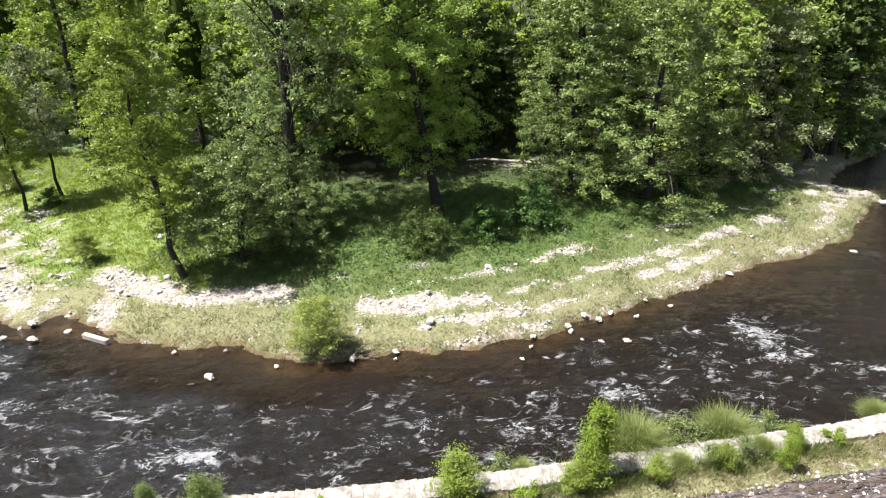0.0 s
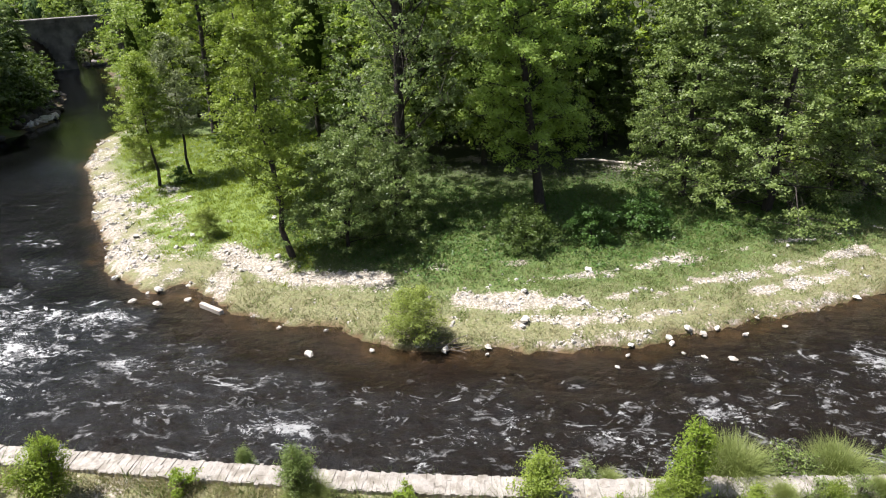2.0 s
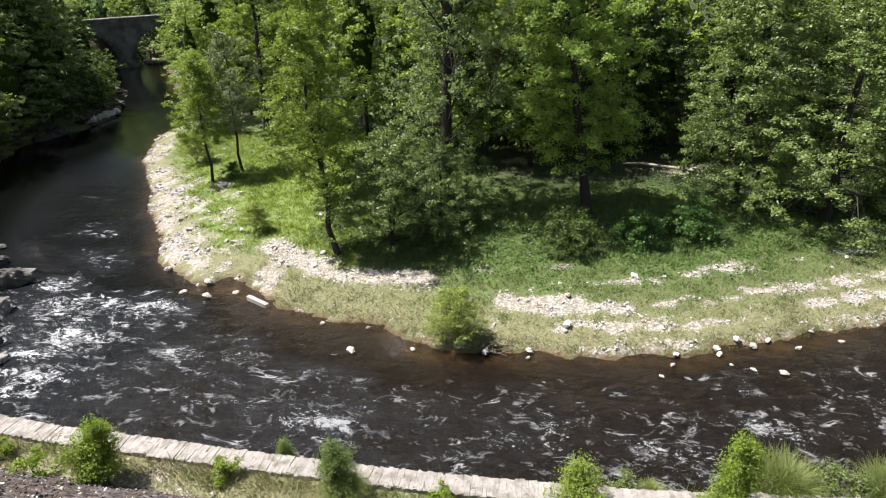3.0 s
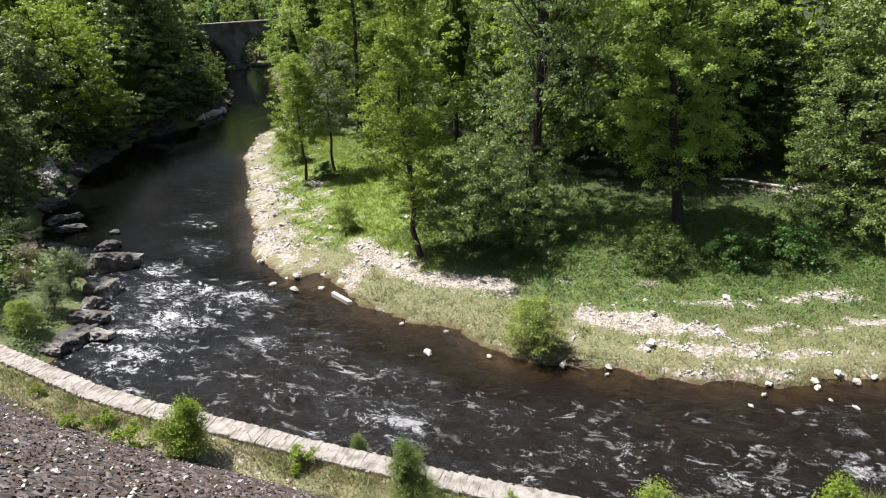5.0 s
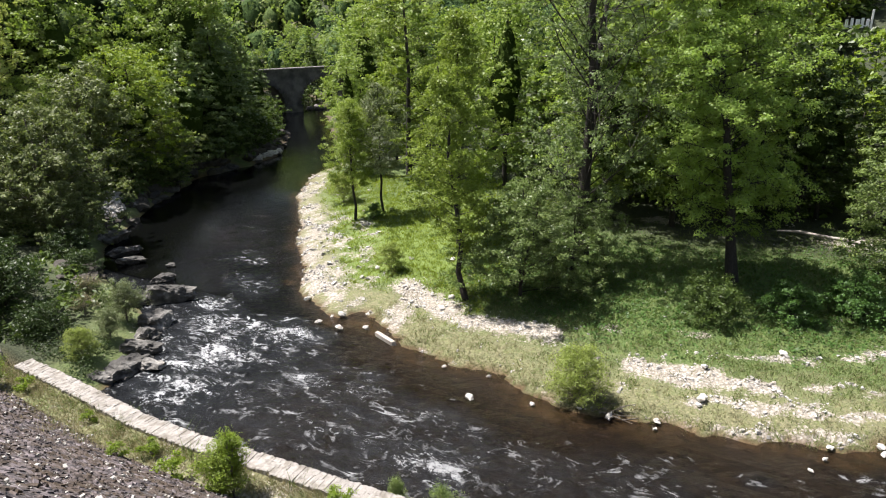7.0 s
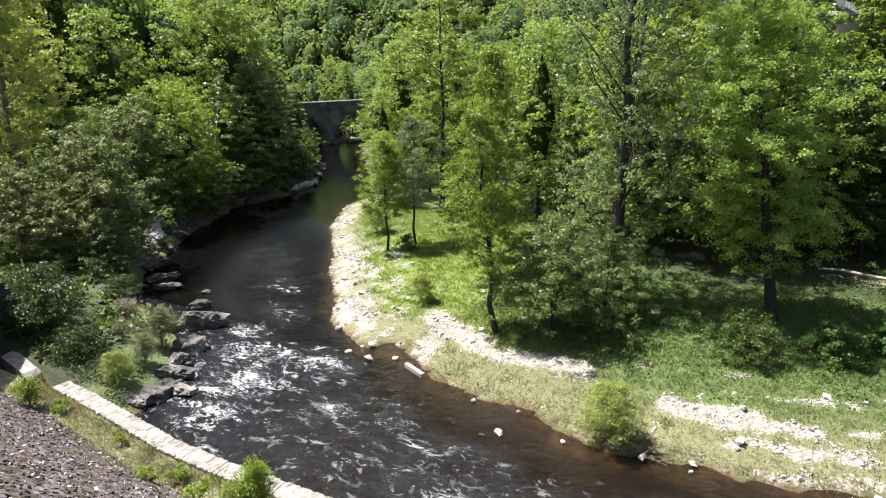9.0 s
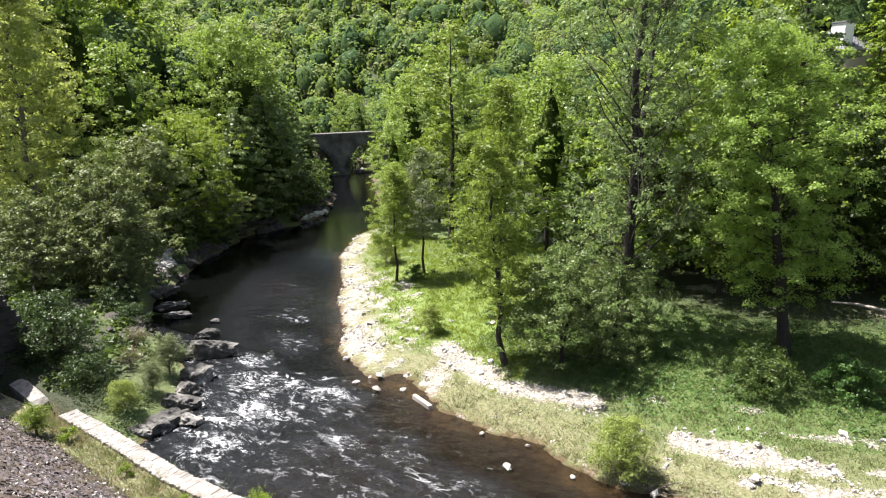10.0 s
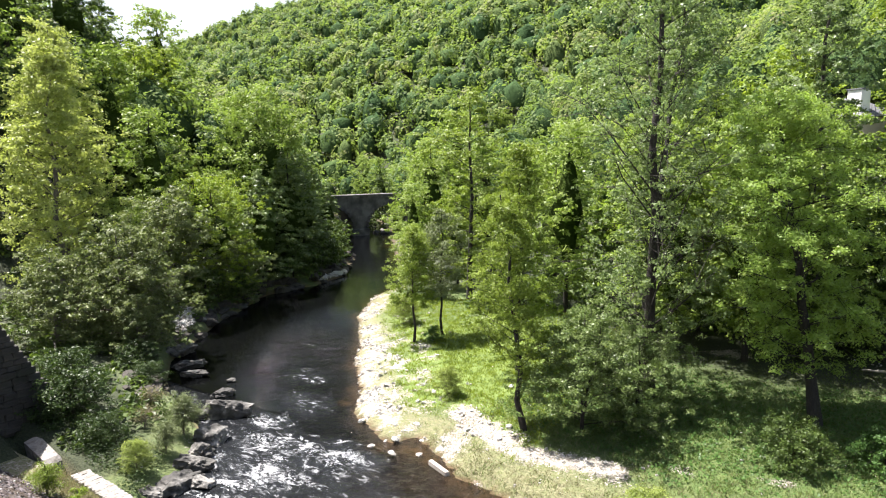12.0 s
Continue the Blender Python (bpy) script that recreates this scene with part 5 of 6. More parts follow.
# dark board fence above the terrace
boards = empty("board_fence", 5.6, 86.0, ground_at(7.6, 86.0), "brown wooden board fence above the terrace", "fence")
for k in range(22):
    box("board", 0.2 * k, 0.2 * k + 0.18, -0.015, 0.015, -0.4, 2.2 + 0.03 * (k % 3), BROWN_WOOD, boards, "", 0.004)
for h in (0.5, 1.7):
    box("rail", 0.0, 4.38, 0.018, 0.07, h, h + 0.1, BROWN_WOOD, boards, "", 0.004)

# ---- rocks in and beside the water ----
PALE = [stone_mesh("pale_rock", STONE_WHITE, 1.5, 1.5, 1.3, 200 + k, 0.3, 0.13) for k in range(8)]
GREY = [boulder_mesh("grey_rock", STONE_GREY, 220 + k, 4, 0.3) for k in range(5)]
rng = np.random.default_rng(77)
WATER_STONES = ((-3.9, 22.2, 0.3), (-9.5, 21.1, 0.34), (-11.7, 23.0, 0.2), (-9.5, 23.1, 0.17), (-7.0, 21.8, 0.18), (-2.1, 22.15, 0.17), (-2.1, 22.7, 0.24), (-8.5, 23.9, 0.3),
                (-10.8, 23.9, 0.26), (-11.1, 24.1, 0.2), (5.6, 24.5, 0.24), (6.5, 25.3, 0.36), (7.1, 25.0, 0.28), (7.8, 25.6, 0.24), (5.65, 24.1, 0.2), (7.9, 23.2, 0.26), (6.8, 23.2, 0.17),
                (3.2, 22.0, 0.14), (3.9, 23.7, 0.22), (3.7, 22.9, 0.16), (6.0, 23.4, 0.14), (10.8, 26.2, 0.18), (9.8, 26.8, 0.17), (15.0, 29.4, 0.3), (23, 31.8, 0.25), (26.0, 40.5, 0.5),
                (-17.3, 24.9, 0.24), (-19.3, 25.6, 0.4), (-21.2, 27.4, 0.45), (8.9, 25.2, 0.22), (-20.0, 24.4, 0.3), (-18.6, 24.3, 0.34), (-22.5, 26.6, 0.3), (29.5, 39.2, 0.5))
for i, (x, y, r) in enumerate(WATER_STONES):
    ob = new("pale_stone", PALE[i % 8])
    ob.matrix_world = pose(x, y, 0.05 + r * 0.12, rng.normal() * 8, rng.normal() * 8, rng.uniform(0, 360)) @ Matrix.Diagonal((r * 0.85, r * 0.56, r * 0.42, 1))
    tagged(ob, "bleached pale stone standing in the shallow water", "stone", "stones along the waterline")
DARK_ROCKS = ((-30.1, 23.3, 1.5, 0.85, 0.95, 25), (-33.2, 25.4, 0.8, 0.6, 0.4, 40), (-40.0, 27.9, 1.3, 0.9, 0.5, 10), (-38.2, 26.8, 1.2, 0.8, 0.4, 20), (-28.0, 20.6, 1.3, 1.0, 0.8, 60), (-26.2, 18.1, 1.1, 0.9, 0.6, 15),
              (-25.3, 16.5, 1.2, 0.9, 0.6, 80), (-24.5, 17.3, 0.7, 0.5, 0.35, 0), (-34.9, 27.5, 0.45, 0.3, 0.2, 0), (-27.2, 19.2, 0.9, 0.8, 0.6, 130),
              (-31.5, 21.6, 1.0, 0.8, 0.6, 45), (-25.6, 15.2, 0.8, 0.6, 0.5, 20), (-43.5, 29.4, 1.4, 1.0, 0.7, 60))
for i, (x, y, a, b, c, turn) in enumerate(DARK_ROCKS):
    a, b, c = a * 0.82, b * 0.82, c * 0.85
    ob = new("boulder", GREY[i % 5])
    ob.matrix_world = pose(x, y, c * 0.35, rng.normal() * 6, rng.normal() * 6, turn) @ Matrix.Diagonal((a, b, c, 1))
    tagged(ob, "large wet grey boulder beside the rapids" if a > 1.2 else "wet grey rock beside the rapids", "boulder", "rocks of the rapids")
for x, y, a in ((-47.5, 32.2, 1.5), (-49.5, 35.5, 1.2), (-48.8, 34.0, 0.9), (-52, 42, 1.0), (-55, 47, 0.8), (-54.3, 53, 1.0)):
    ob = new("boulder", GREY[int(a * 10) % 5])
    ob.matrix_world = pose(x, y, 0.3, 0, 0, x * 20) @ Matrix.Diagonal((a, a * 0.8, a * 0.5, 1))
    tagged(ob, "grey rock at the foot of the wooded bank", "boulder", "rocks of the wooded bank")


for k in range(9):
    t = k / 8
    ob = new("pale_stone", PALE[k % 8])
    ob.matrix_world = pose(-55.0 - 0.9 * t + 0.25 * (k % 3), 56.6 + 6.2 * t, 0.05, 4 * (k % 3) - 4, 5 - 3 * (k % 4), 80 + 13 * (k % 5)) @ Matrix.Diagonal((0.75 + 0.12 * (k % 4), 0.6, 0.5, 1))
    tagged(ob, "pale rock of the ledge under the hanging trees", "stone", "pale ledge at the waterline")
BROWN = [boulder_mesh("brown_slab", STONE_BROWN, 240 + k, 3) for k in range(5)]
g = np.random.default_rng(79)
for k in range(24):
    t, o = g.uniform(), g.normal()
    x, y, r = -44.6 + 11.5 * t + 0.3 * o, 27.0 - 6.2 * t + 0.7 * o, g.uniform(0.25, 0.7)
    ob = new("flat_rock", BROWN[k % 5])
    ob.matrix_world = pose(x, y, max(ground_at(x, y), 0.05) + 0.1, g.normal() * 10, g.normal() * 10, -35 + g.normal() * 20) @ Matrix.Diagonal((r * 1.4, r * 0.8, r * 0.45, 1))
    tagged(ob, "flat brown rock on the shaded shore", "rock", "flat rocks of the shaded shore")
for k in range(64):
    at = line_point(LEFT_SHORE[5:-3], 56 * g.uniform())
    if at is None:
        continue
    o, r = g.uniform(-0.3, 1.3), g.uniform(0.35, 0.95)
    x, y = at[0] - o * abs(math.sin(at[2])), at[1] - o * math.cos(at[2])
    ob = new("flat_rock", BROWN[k % 5])
    ob.matrix_world = pose(x, y, max(ground_at(x, y), 0.0) + 0.08, g.normal() * 12, g.normal() * 12, math.degrees(at[2]) + g.normal() * 25) @ Matrix.Diagonal((r * 1.3, r * 0.8, r * 0.6, 1))
    tagged(ob, "dark rock along the shaded waterline", "rock", "rocks along the shaded waterline")
g = np.random.default_rng(78)
for k in range(80):
    t, o = g.uniform(), g.normal() * 0.5
    x, y, r = -50.3 + 4.3 * t + 0.5 * o, 35.4 - 4.2 * t + 0.8 * o, g.uniform(0.12, 0.42)
    ob = new("pale_stone", PALE[k % 8])
    ob.matrix_world = pose(x, y, max(ground_at(x, y), 0.1) + r * 0.15, g.normal() * 15, g.normal() * 15, g.uniform(0, 360)) @ Matrix.Diagonal((r, r * 0.8, r * 0.6, 1))
    tagged(ob, "pale rock heaped at the foot of the wooded bank", "stone", "pale rocks of the wooded bank")


# the gravel: many small stones, uncountable
def scatter(n, x0, x1, y0, y1, chance, seed):
    g = np.random.default_rng(seed)
    x, y = g.uniform(x0, x1, n), g.uniform(y0, y1, n)
    z, d, dl, s, on, near = land(x, y)
    ok = on & (g.uniform(size=n) < chance(x, y, d, s))
    return x[ok], y[ok], z[ok], d[ok], g


CHIP_V = np.array([(-.8, -.8, -.6), (.8, -.8, -.6), (.8, .8, -.6), (-.8, .8, -.6), (-.62, -.58, .6), (.62, -.58, .6), (.62, .58, .6), (-.62, .58, .6)])
CHIP_F = np.array([(4, 5, 6, 7), (0, 1, 5, 4), (1, 2, 6, 5), (2, 3, 7, 6), (3, 0, 4, 7)])


def stones(name, x, y, z, r, g, mat):
    """Angular stones, broken and tilted each in its own way."""
    n, k = len(x), len(CHIP_V)
    v = CHIP_V[None] * (1 + g.normal(size=(n, k, 1)) * 0.12) + g.normal(size=(n, k, 3)) * 0.16
    v = v * (r[:, None, None] * np.stack([g.uniform(0.8, 1.5, n), g.uniform(0.7, 1.1, n), g.uniform(0.5, 1.0, n)], 1)[:, None, :])
    t, tilt = g.uniform(0, 2 * math.pi, n), g.normal(size=n) * 0.3
    c, s_ = np.cos(tilt)[:, None], np.sin(tilt)[:, None]
    v = np.stack([v[..., 0] * c - v[..., 2] * s_, v[..., 1], v[..., 0] * s_ + v[..., 2] * c], -1)
    c, s_ = np.cos(t)[:, None], np.sin(t)[:, None]
    v = np.stack([v[..., 0] * c - v[..., 1] * s_, v[..., 0] * s_ + v[..., 1] * c, v[..., 2]], -1) + np.stack([x, y, z + r * 0.2], 1)[:, None, :]
    f = CHIP_F[None] + (np.arange(n) * k)[:, None, None]
    return mesh_from(name, v.reshape(-1, 3), f.reshape(-1, 4), [mat])


def on_gravel(x, y, d, s):
    return np.clip((gravel_bands(d, s, x, y) + 0.6 * wavy(x, y, 2.2, 9.0) - 0.46) * 1.6, 0, 1) + 0.0006 + 0.007 * smoothstep(8, 4.5, d)


x, y, z, d, g = scatter(190000, -46, 32, 22, 56, on_gravel, 91)
r = 0.022 + 0.085 * g.uniform(size=len(x)) ** 8 * (1 + 0.6 * (x < -17)) + 0.028 * g.uniform(size=len(x)) ** 2
tagged(new("gravel", stones("gravel", x, y, z, r, g, STONE_WHITE)), "bleached pale river gravel on the bank", "gravel", kind="stuff")

# larger stones on the bars, one by one
x, y, z, d, g = scatter(3200, -34, 30, 22, 42, lambda x, y, d, s: np.clip(on_gravel(x, y, d, s), 0, 1) * 0.4 * (d > 0.5) * (d < 8), 92)
for i in range(min(len(x), 230)):
    r_ = 0.07 + (0.12 if x[i] < -5 else 0.2) * g.uniform() ** 2.5
    ob = new("pale_stone", PALE[i % 8])
    ob.matrix_world = pose(x[i], y[i], z[i] + r_ * 0.15, g.normal() * 10, g.normal() * 10, g.uniform(0, 360)) @ Matrix.Diagonal((r_ * 1.2, r_ * 0.9, r_ * 0.7, 1))
    tagged(ob, "bleached pale stone lying on the gravel bar", "stone", "stones of the gravel bar")


# ---- grass and herbs ----
def blades(name, x, y, z, height, g, mat, per=5, width=0.022, spread=0.09):
    n = len(x) * per
    bx = np.repeat(x, per) + g.normal(size=n) * spread
    by = np.repeat(y, per) + g.normal(size=n) * spread
    bz, h = np.repeat(z, per), np.repeat(height, per) * g.uniform(0.5, 1.2, n)
    t = g.uniform(0, 2 * math.pi, n)
    lean = g.uniform(0.3, 1.3, n) * h
    t2 = g.uniform(0, 2 * math.pi, n)
    w = width * g.uniform(0.7, 1.5, n)
    v = np.stack([np.stack([bx - np.cos(t) * w, by - np.sin(t) * w, bz - 0.02], 1), np.stack([bx + np.cos(t) * w, by + np.sin(t) * w, bz - 0.02], 1),
                  np.stack([bx + np.cos(t2) * lean, by + np.sin(t2) * lean, bz + h], 1)], 1)
    return mesh_from(name, v.reshape(-1, 3), np.arange(n * 3).reshape(n, 3), [mat])


def no_gravel(x, y, d, s):
    return np.clip(1.05 - 1.5 * gravel_bands(d, s, x, y), 0, 1)


x, y, z, d, g = scatter(19000, -44, -12, 26, 54, lambda x, y, d, s: no_gravel(x, y, d, s) * smoothstep(1.5, 3.6, d) * smoothstep(24, 17, d), 90)
tagged(new("grass", blades("lawn", x, y, z, 0.12 + 0.12 * g.uniform(size=len(x)), g, LAWN_BLADE, 6)), "sunlit yellow-green grass among the young trees", "grass", kind="stuff")
x, y, z, d, g = scatter(30000, -16, 31, 22, 50, lambda x, y, d, s: no_gravel(x, y, d, s) * smoothstep(1.0, 6.0, d) * smoothstep(24, 15, d), 93)
tagged(new("grass", blades("grass", x, y, z, 0.1 + 0.1 * g.uniform(size=len(x)), g, GRASS_BLADE, 7, 0.013, 0.13)), "lush green grass on the bank", "grass", kind="stuff")
x, y, z, d, g = scatter(26000, -24, 31, 22, 40, lambda x, y, d, s: np.maximum(no_gravel(x, y, d, s), 0.22) * smoothstep(0.0, 0.15, d) * smoothstep(7.5, 3.0, d) * (1 - 0.8 * smoothstep(-16.5, -19, x)), 94)
tagged(new("dry_grass", blades("dry_grass", x, y, z, 0.1 + 0.12 * g.uniform(size=len(x)), g, DRY_BLADE, 5, 0.013, 0.13)), "straw-coloured dry grass between the stones", "grass", kind="stuff")
x, y, z, d, g = scatter(52000, -16, 24, 24, 46, lambda x, y, d, s: no_gravel(x, y, d, s) * smoothstep(4.5, 7.5, d + 1.5 * wavy(x, y, 0.6, 8.0)) * smoothstep(20, 14, d), 95)
lift = 0.4 * g.uniform(size=len(x)) * (0.6 + 0.5 * wavy(x, y, 0.7, 4.0))
tagged(new("herbs", leaves("herbs", np.stack([x, y, z + 0.05 + np.maximum(lift * 0.8, 0)], 1), 0.075, g, LEAF_HERB, 0.7, 0.6, corners=3)), "low leafy green herbs covering the bank", "herbs", kind="stuff")

# grass hanging over the water's edge
x, y, z, d, g = scatter(60000, -18, 31, 21.5, 42, lambda x, y, d, s: 0.85 * smoothstep(0.95, 0.3, d) * smoothstep(-0.9, 0.2, wavy(x, y, 1.7, 3.0)), 99)
edge = g.uniform(size=len(x)) < 0.6
for sel, mat, label in ((edge, GRASS_BLADE, "green grass hanging over the water's edge"), (~edge, DRY_BLADE, "dry grass along the water's edge")):
    tagged(new("edge_grass", blades("edge_grass", x[sel], y[sel], z[sel], 0.12 + 0.14 * g.uniform(size=int(sel.sum())), g, mat, 5, 0.011, 0.1)), label, "grass", kind="stuff")

# tussocks of taller grass
x, y, z, d, g = scatter(1500, -30, 30, 23, 46, lambda x, y, d, s: no_gravel(x, y, d, s) * smoothstep(0.3, 1.5, d) * smoothstep(18, 10, d), 98)
tagged(new("tall_grass", blades("tall_grass", x, y, z, 0.12 + 0.16 * g.uniform(size=len(x)), g, GRASS_BLADE, 24, 0.016, 0.24)), "tussocks of taller green grass on the bank", "grass", kind="stuff")

# ---- plants along the wall and on the embankment ----
SAPLING = grow("sapling", 2.6, 0.75, 0.06, "narrow", 34, 6500, 0.034, LEAF_LIME, BARK_GREY, 71, 0.03, stems=3, rise=1.2, scatter=0.2, gap=0.3, corners=4)
LEAFY = grow("leafy", 1.7, 0.95, 0.04, "bush", 34, 6500, 0.038, LEAF_FRESH, BARK_GREY, 72, 0.025, stems=4, scatter=0.22, gap=0.4, rise=1.1, corners=4)
FEATHER = grow("feather", 1.9, 0.9, 0.03, "bush", 44, 7000, 0.06, LEAF_EDGE, BARK_GREY, 73, 0.01, stems=7, rise=2.6, scatter=0.14, squat=1.6, slim=0.18, flat=0.3)


def fan(name, height, spread, count, width, mat, seed):
    """A clump of long arching blades that rise from one root: bare stalks and blades."""
    g = np.random.default_rng(seed)
    turn, out = g.uniform(0, 2 * math.pi, count), spread * g.uniform(0, 1, count) ** 0.6
    h = height * g.uniform(0.45, 1.0, count) * (1 - 0.35 * (out / spread) ** 2)
    foot = np.stack([np.cos(turn) * out * 0.3, np.sin(turn) * out * 0.3, np.full(count, -0.05)], 1) + g.normal(size=(count, 3)) * (0.1, 0.1, 0)
    way = np.stack([np.cos(turn), np.sin(turn), np.zeros(count)], 1)
    up = np.array([0, 0, 1.0])
    side = np.cross(way, up) * (width * g.uniform(0.6, 1.5, count))[:, None]
    knee = foot + way * (out * 0.45)[:, None] + up * (h * 0.68)[:, None] + g.normal(size=(count, 3)) * 0.12
    tip = foot + way * (out * 1.1)[:, None] + up * h[:, None] + g.normal(size=(count, 3)) * 0.2
    v = np.stack([foot - side, foot + side, knee + side, knee - side, tip], 1).reshape(-1, 3)
    k = 5 * np.arange(count)[:, None]
    faces = np.concatenate([k + (0, 1, 2), k + (0, 2, 3), k + (3, 2, 4)])
    sv, sf = [], []
    for i in range(7):
        tube(sv, sf, [Vector(foot[i]), Vector(knee[i]), Vector(tip[i]) + Vector((0, 0, 0.12))], [0.008, 0.006, 0.003], 5)
    return mesh_from(name + "_stalks", sv, sf, [BARK_GREY], True), mesh_from(name, v, faces, [mat])


FAN = fan("fan_grass", 1.75, 0.95, 2600, 0.0075, FAN_BLADE, 75)
STALKS = grow("stalks", 1.4, 0.9, 0.02, "bush", 40, 1500, 0.05, LEAF_EDGE, BARK_GREY, 76, 0.012, stems=9, rise=2.4, scatter=0.16, slim=0.35, gap=0.35)
WEED = grow("weed", 0.7, 0.55, 0.03, "bush", 14, 1300, 0.042, LEAF_LIME, BARK_GREY, 74, 0.012, stems=3, scatter=0.1, corners=4)
for meshes, x, y, size, label in (
        (SAPLING, 4.3, 14.0, 1.05, "bright green sapling behind the river wall"), (LEAFY, 4.1, 13.6, 0.7, "leafy bush behind the river wall"), (LEAFY, 3.5, 13.4, 0.55, "leafy bush behind the river wall"), (FAN, 5.9, 15.4, 1.0, "broad grey-green clump of long grass outside the wall"),
        (FAN, 8.9, 15.9, 0.88, "feathery grey-green clump of long grass outside the wall"), (STALKS, 7.2, 15.6, 1.0, "thin weedy stalks with sparse leaves outside the wall"), (STALKS, 10.4, 16.2, 0.75, "thin weedy stalks with sparse leaves outside the wall"), (STALKS, 7.9, 15.7, 0.8, "thin weedy stalks with sparse leaves outside the wall"),
        (FAN, 6.9, 14.3, 0.35, "low clump of long grass behind the river wall"), (STALKS, 7.8, 14.4, 0.55, "low weedy stalks behind the river wall"), (STALKS, 8.9, 14.6, 0.6, "low weedy stalks behind the river wall"), (FAN, 9.6, 14.9, 0.35, "low clump of long grass behind the river wall"), (LEAFY, 0.2, 13.2, 0.95, "bright green leafy bush behind the river wall"),
        (STALKS, 1.6, 14.6, 0.7, "thin weedy stalks with sparse leaves outside the wall"), (FAN, 2.3, 14.7, 0.4, "low clump of grass outside the wall"), (LEAFY, 8.2, 14.3, 0.5, "leafy green bush behind the river wall"), (LEAFY, 6.0, 13.8, 0.5, "small leafy bush behind the river wall"),
        (SAPLING, 9.9, 14.1, 0.5, "small bright sapling on the embankment foot"), (LEAFY, 10.6, 15.0, 0.5, "small leafy bush behind the river wall"), (FAN, 14.5, 17.0, 0.5, "clump of grass outside the wall"),
        (SAPLING, -13.1, 11.2, 0.95, "yellow-green sapling at the foot of the embankment"), (LEAFY, -13.4, 11.1, 1.0, "yellow-green bush at the foot of the embankment"), (FEATHER, -6.4, 12.3, 0.85, "pale green shrub behind the river wall"), (FAN, -6.1, 12.2, 0.6, "pale green clump of long grass behind the river wall"),
        (WEED, -15.3, 10.8, 1.0, "yellow-green weed on the embankment"), (WEED, -17.2, 11.5, 0.8, "yellow-green weed on the embankment"), (WEED, -17.8, 10.7, 0.7, "weed on the embankment"), (WEED, -9.9, 12.2, 0.9, "weed behind the river wall"),
        (FEATHER, -8.7, 13.6, 0.5, "grey-green shrub outside the wall"), (STALKS, -6.7, 13.3, 0.6, "thin weedy stalks with sparse leaves on the wall"), (LEAFY, -26.8, 11.7, 0.8, "yellow-green bush at the end of the wall"), (WEED, -25.4, 12.2, 0.8, "weed behind the river wall"),
        (WEED, 2.2, 13.0, 0.8, "weed behind the river wall"), (WEED, 12.0, 15.2, 0.7, "weed behind the river wall"), (WEED, -21, 11.9, 0.6, "weed behind the river wall"), (WEED, -3.4, 12.6, 0.8, "weed behind the river wall")):
    z = 0.7 if y > wall_y(x) - 0.1 else float(slope_z(x, max(0.0, wall_y(x) - 0.72 - y)))
    plant("bush", meshes, x, y, label, "bush", "plants along the wall", x * 2.1, size, z, ("stem", "foliage"))
g = np.random.default_rng(96)
n = 5200
x = g.uniform(-30, 20, n)
b = np.abs(g.normal(size=n)) * (0.8 + 0.5 * wavy(x, x * 0.3, 0.5, 2.0)) + 0.02
patch = wavy(x, b, 0.9, 5.0) + g.normal(size=n) * 0.4 > -0.35
x, b = x[patch], b[patch]
y, z = wall_y(x) - 0.72 - b, slope_z(x, b)
half = g.uniform(size=len(x)) < 0.14
for sel, mat, name, label in ((half, GRASS_BLADE, "grass", "green grass tufts behind the river wall"), (~half, STRAW_BLADE, "dry_grass", "dry grass tufts behind the river wall")):
    tagged(new(name, blades(name, x[sel], y[sel], z[sel], 0.1 + 0.16 * g.uniform(size=int(sel.sum())), g, mat, 9, 0.01, 0.13)), label, "grass", kind="stuff")

# long grass on both sides of the wall
x = np.concatenate([g.uniform(2.5, 12.5, 260), g.uniform(-9, 2.5, 90), g.uniform(-24, -9, 60)])
outside = g.uniform(size=len(x)) < 0.4
b = np.where(outside, -0.85 - 0.3 * g.uniform(size=len(x)), 0.05 + 0.5 * g.uniform(size=len(x)))
z = np.where(outside, 0.6, slope_z(x, np.maximum(b, 0.0)))
tagged(new("tall_grass", blades("wall_grass", x, wall_y(x) - 0.72 - b, z, 0.25 + 0.35 * g.uniform(size=len(x)), g, GRASS_BLADE, 18, 0.009, 0.14)), "long green grass beside the river wall", "grass", kind="stuff")

# fallen trunk, beam, driftwood
def log(name, pts, radii, mat, label, category):
    v, f = [], []
    tube(v, f, pts, radii, 9)
    me = mesh_from(name, v, f, [mat], True)
    return tagged(new(name, me), label, category)


zl = ground_at(4, 45)
log("fallen_log", [(1.9, 45.3, zl + 0.5), (3.2, 45.15, zl + 0.62), (4.6, 45.0, zl + 0.5), (6.0, 44.95, zl + 0.42), (7.3, 44.9, zl + 0.2)], [0.05, 0.09, 0.11, 0.13, 0.14], PALE_WOOD, "pale fallen trunk lying on the shaded grass", "log")
log("fallen_branch", [(-43.6, 20.4, 3.3), (-40.5, 19.0, 2.4), (-37.0, 18.2, 1.5), (-34.4, 17.8, 0.9)], [0.06, 0.055, 0.05, 0.03], BARK_GREY, "thin bare fallen branch above the dark bush", "branch")
ob = new("beam", stone_mesh("beam", PALE_WOOD, 1.5, 0.24, 0.22, 401, 0.08))
ob.matrix_world = pose(-15.7, 24.25, 0.03, 3, 2, -22)
tagged(ob, "bleached wooden beam at the waterline", "beam")
v, f = [], []
rng = np.random.default_rng(55)
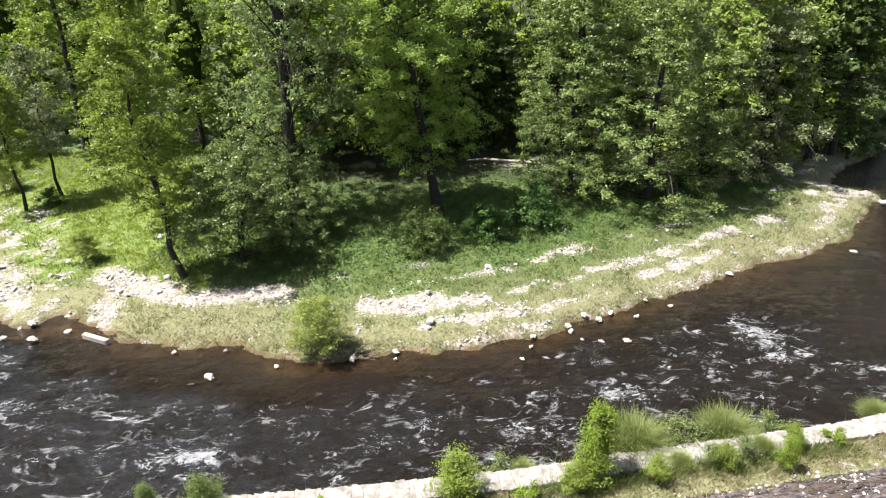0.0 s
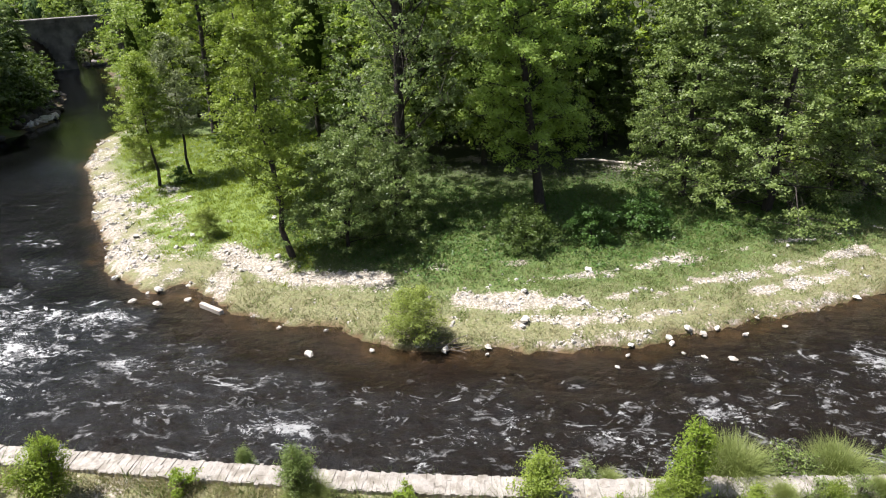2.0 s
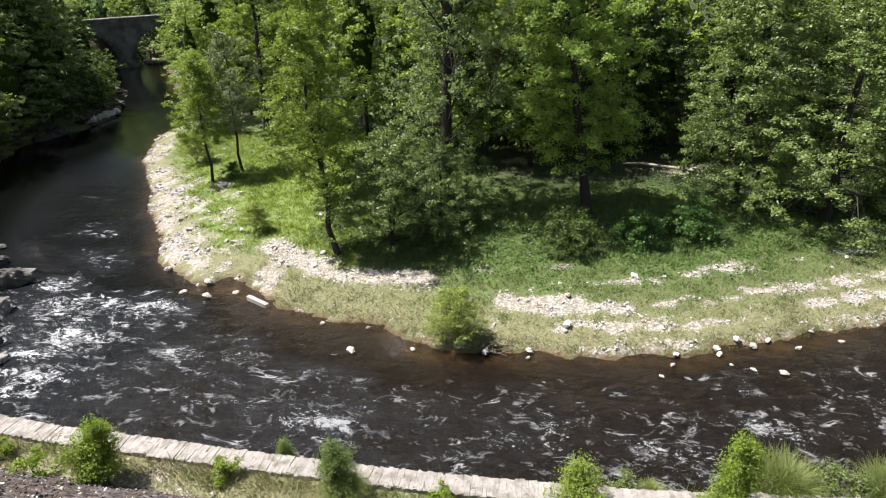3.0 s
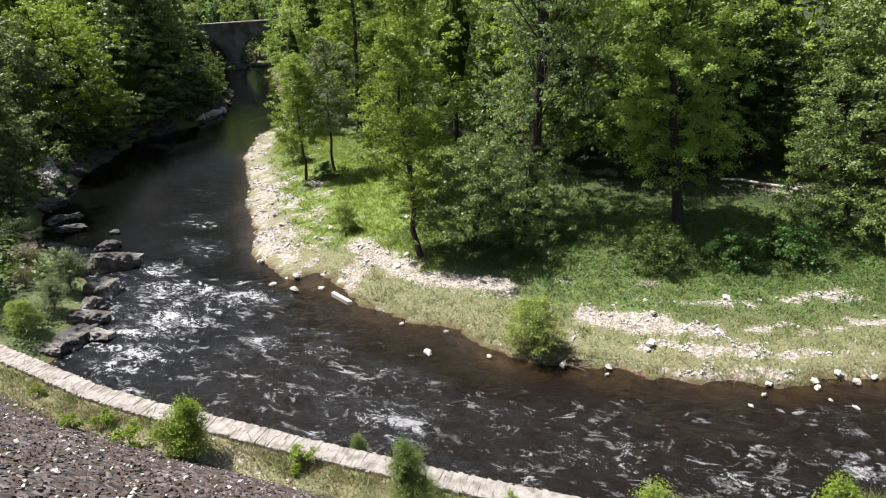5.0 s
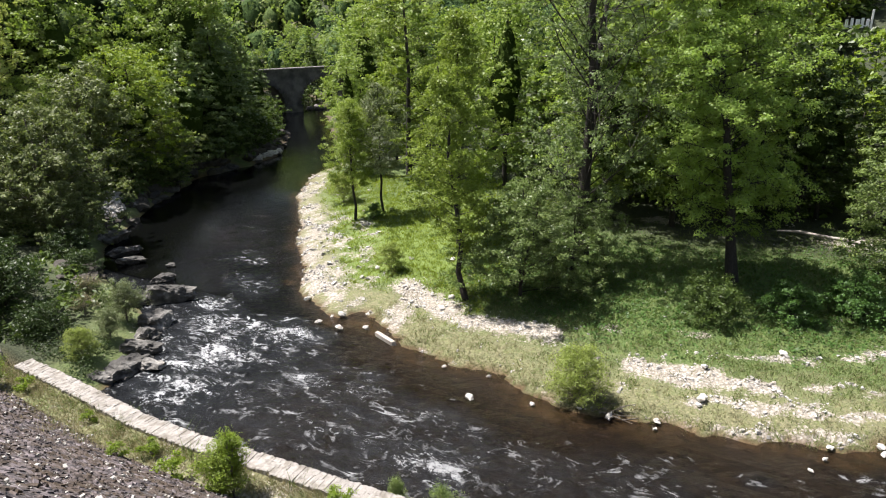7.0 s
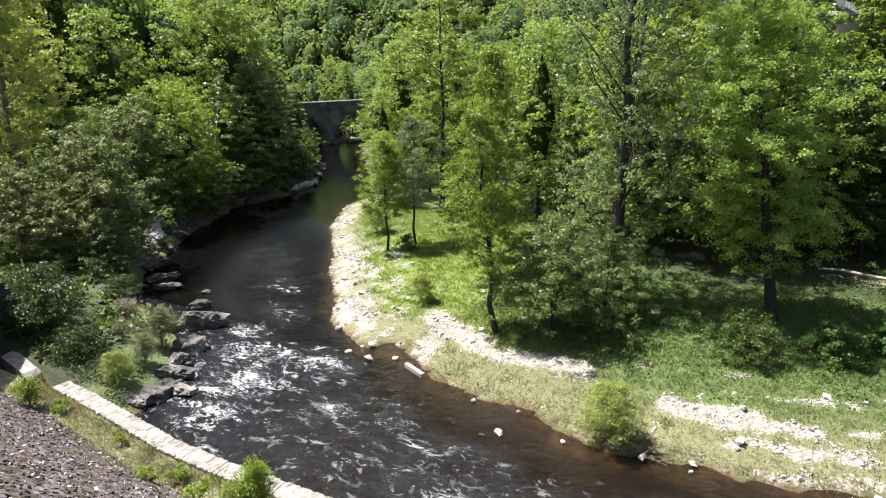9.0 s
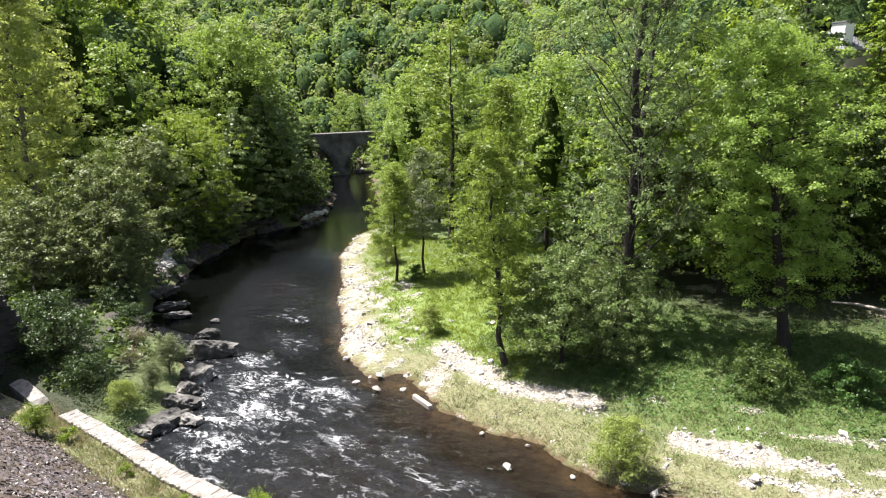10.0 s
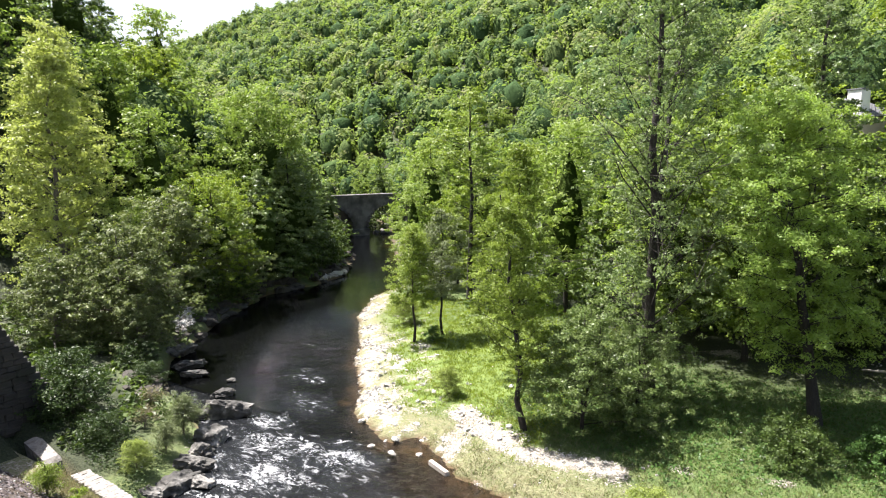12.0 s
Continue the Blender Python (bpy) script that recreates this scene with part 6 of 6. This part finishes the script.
for k in range(14):
    a = Vector((-4.6 + rng.uniform(-0.2, 0.8), 22.3 + rng.uniform(-0.2, 0.4), 0.08 + 0.1 * rng.uniform()))
    e = a + Vector((rng.uniform(0.4, 1.3), rng.uniform(-0.25, 0.4), rng.uniform(0.0, 0.5)))
    tube(v, f, [a, a.lerp(e, 0.5) + Vector(rng.normal(size=3) * 0.06), e], [0.035, 0.025, 0.01], 5)
tagged(new("driftwood", mesh_from("driftwood", v, f, [BARK_GREY], True)), "tangle of grey driftwood beside the willow bush", "driftwood")

# ---- stones of the embankment's facing, last ----
FACING = [stone_mesh("facing_stone", STONE_SLOPE, 1, 1, 1, 500 + k, 0.1) for k in range(6)]
rng = np.random.default_rng(14)
made, rest_v, rest_f = 0, [], []
b = 1.15
slant = math.atan(0.88)
while b < 9.5:
    w = rng.uniform(0.05, 0.11) * (1 + 0.12 * max(0, b - 5))
    x = -31.0 + rng.uniform(0, 0.4)
    while x < 18:
        l = rng.uniform(0.06, 0.3)
        if rng.uniform() > 0.48:
            bc = b + rng.uniform(0.2, 0.8) * w * math.cos(slant)
            m = pose(x + l / 2, float(wall_y(x + l / 2)) - 0.72 - bc, float(slope_z(x + l / 2, bc)) - 0.03 + rng.normal() * 0.009, -math.degrees(slant) + rng.normal() * 4.5, rng.normal() * 4.5, math.degrees(math.atan2(wall_y(x + l) - wall_y(x), l)) + rng.normal() * 14)
            m = m @ Matrix.Diagonal((l * rng.uniform(0.9, 1.1), w * rng.uniform(0.85, 1.3), 0.04 + rng.uniform(0, 0.022), 1))
            mesh_ = FACING[int(rng.integers(6))]
            if 1.4 < b < 3.4 and -15 < x < -10 and made < 300:
                ob = new("facing_stone", mesh_)
                ob.matrix_world = m
                ob.parent = embankment
                made += 1
            else:
                # a five-sided chip with its top edges taken off
                off = len(rest_v)
                j = rng.normal(size=(8, 3)) * 0.1
                for k, (cx_, cy_, cz_) in enumerate(((-.5, -.5, 0), (.5, -.5, 0), (.5, .5, 0), (-.5, .5, 0), (-.45, -.42, 1), (.45, -.42, 1), (.45, .42, 1), (-.45, .42, 1))):
                    rest_v.append(m @ Vector((cx_ + j[k, 0], cy_ + j[k, 1], cz_ + j[k, 2])))
                rest_f += [(off + 4, off + 5, off + 6, off + 7), (off, off + 1, off + 5, off + 4), (off + 1, off + 2, off + 6, off + 5), (off + 2, off + 3, off + 7, off + 6), (off + 3, off, off + 4, off + 7)]
        x += l
    b += w * math.cos(slant) * 0.95
g = np.random.default_rng(97)
n = 1800
x, b = g.uniform(-30, 18, n), 1.0 + 8.0 * g.uniform(size=n) ** 1.2
tagged(new("pebbles", stones("pebbles", x, wall_y(x) - 0.72 - b, slope_z(x, b) + 0.05, 0.02 + 0.05 * g.uniform(size=n) ** 3, g, STONE_WHITE)), "pale pebbles strewn over the embankment", "pebbles", kind="stuff")
rest = child("facing_stones", mesh_from("facing_stones", rest_v, rest_f, [STONE_SLOPE]), embankment)
tagged(rest, kind="stuff")
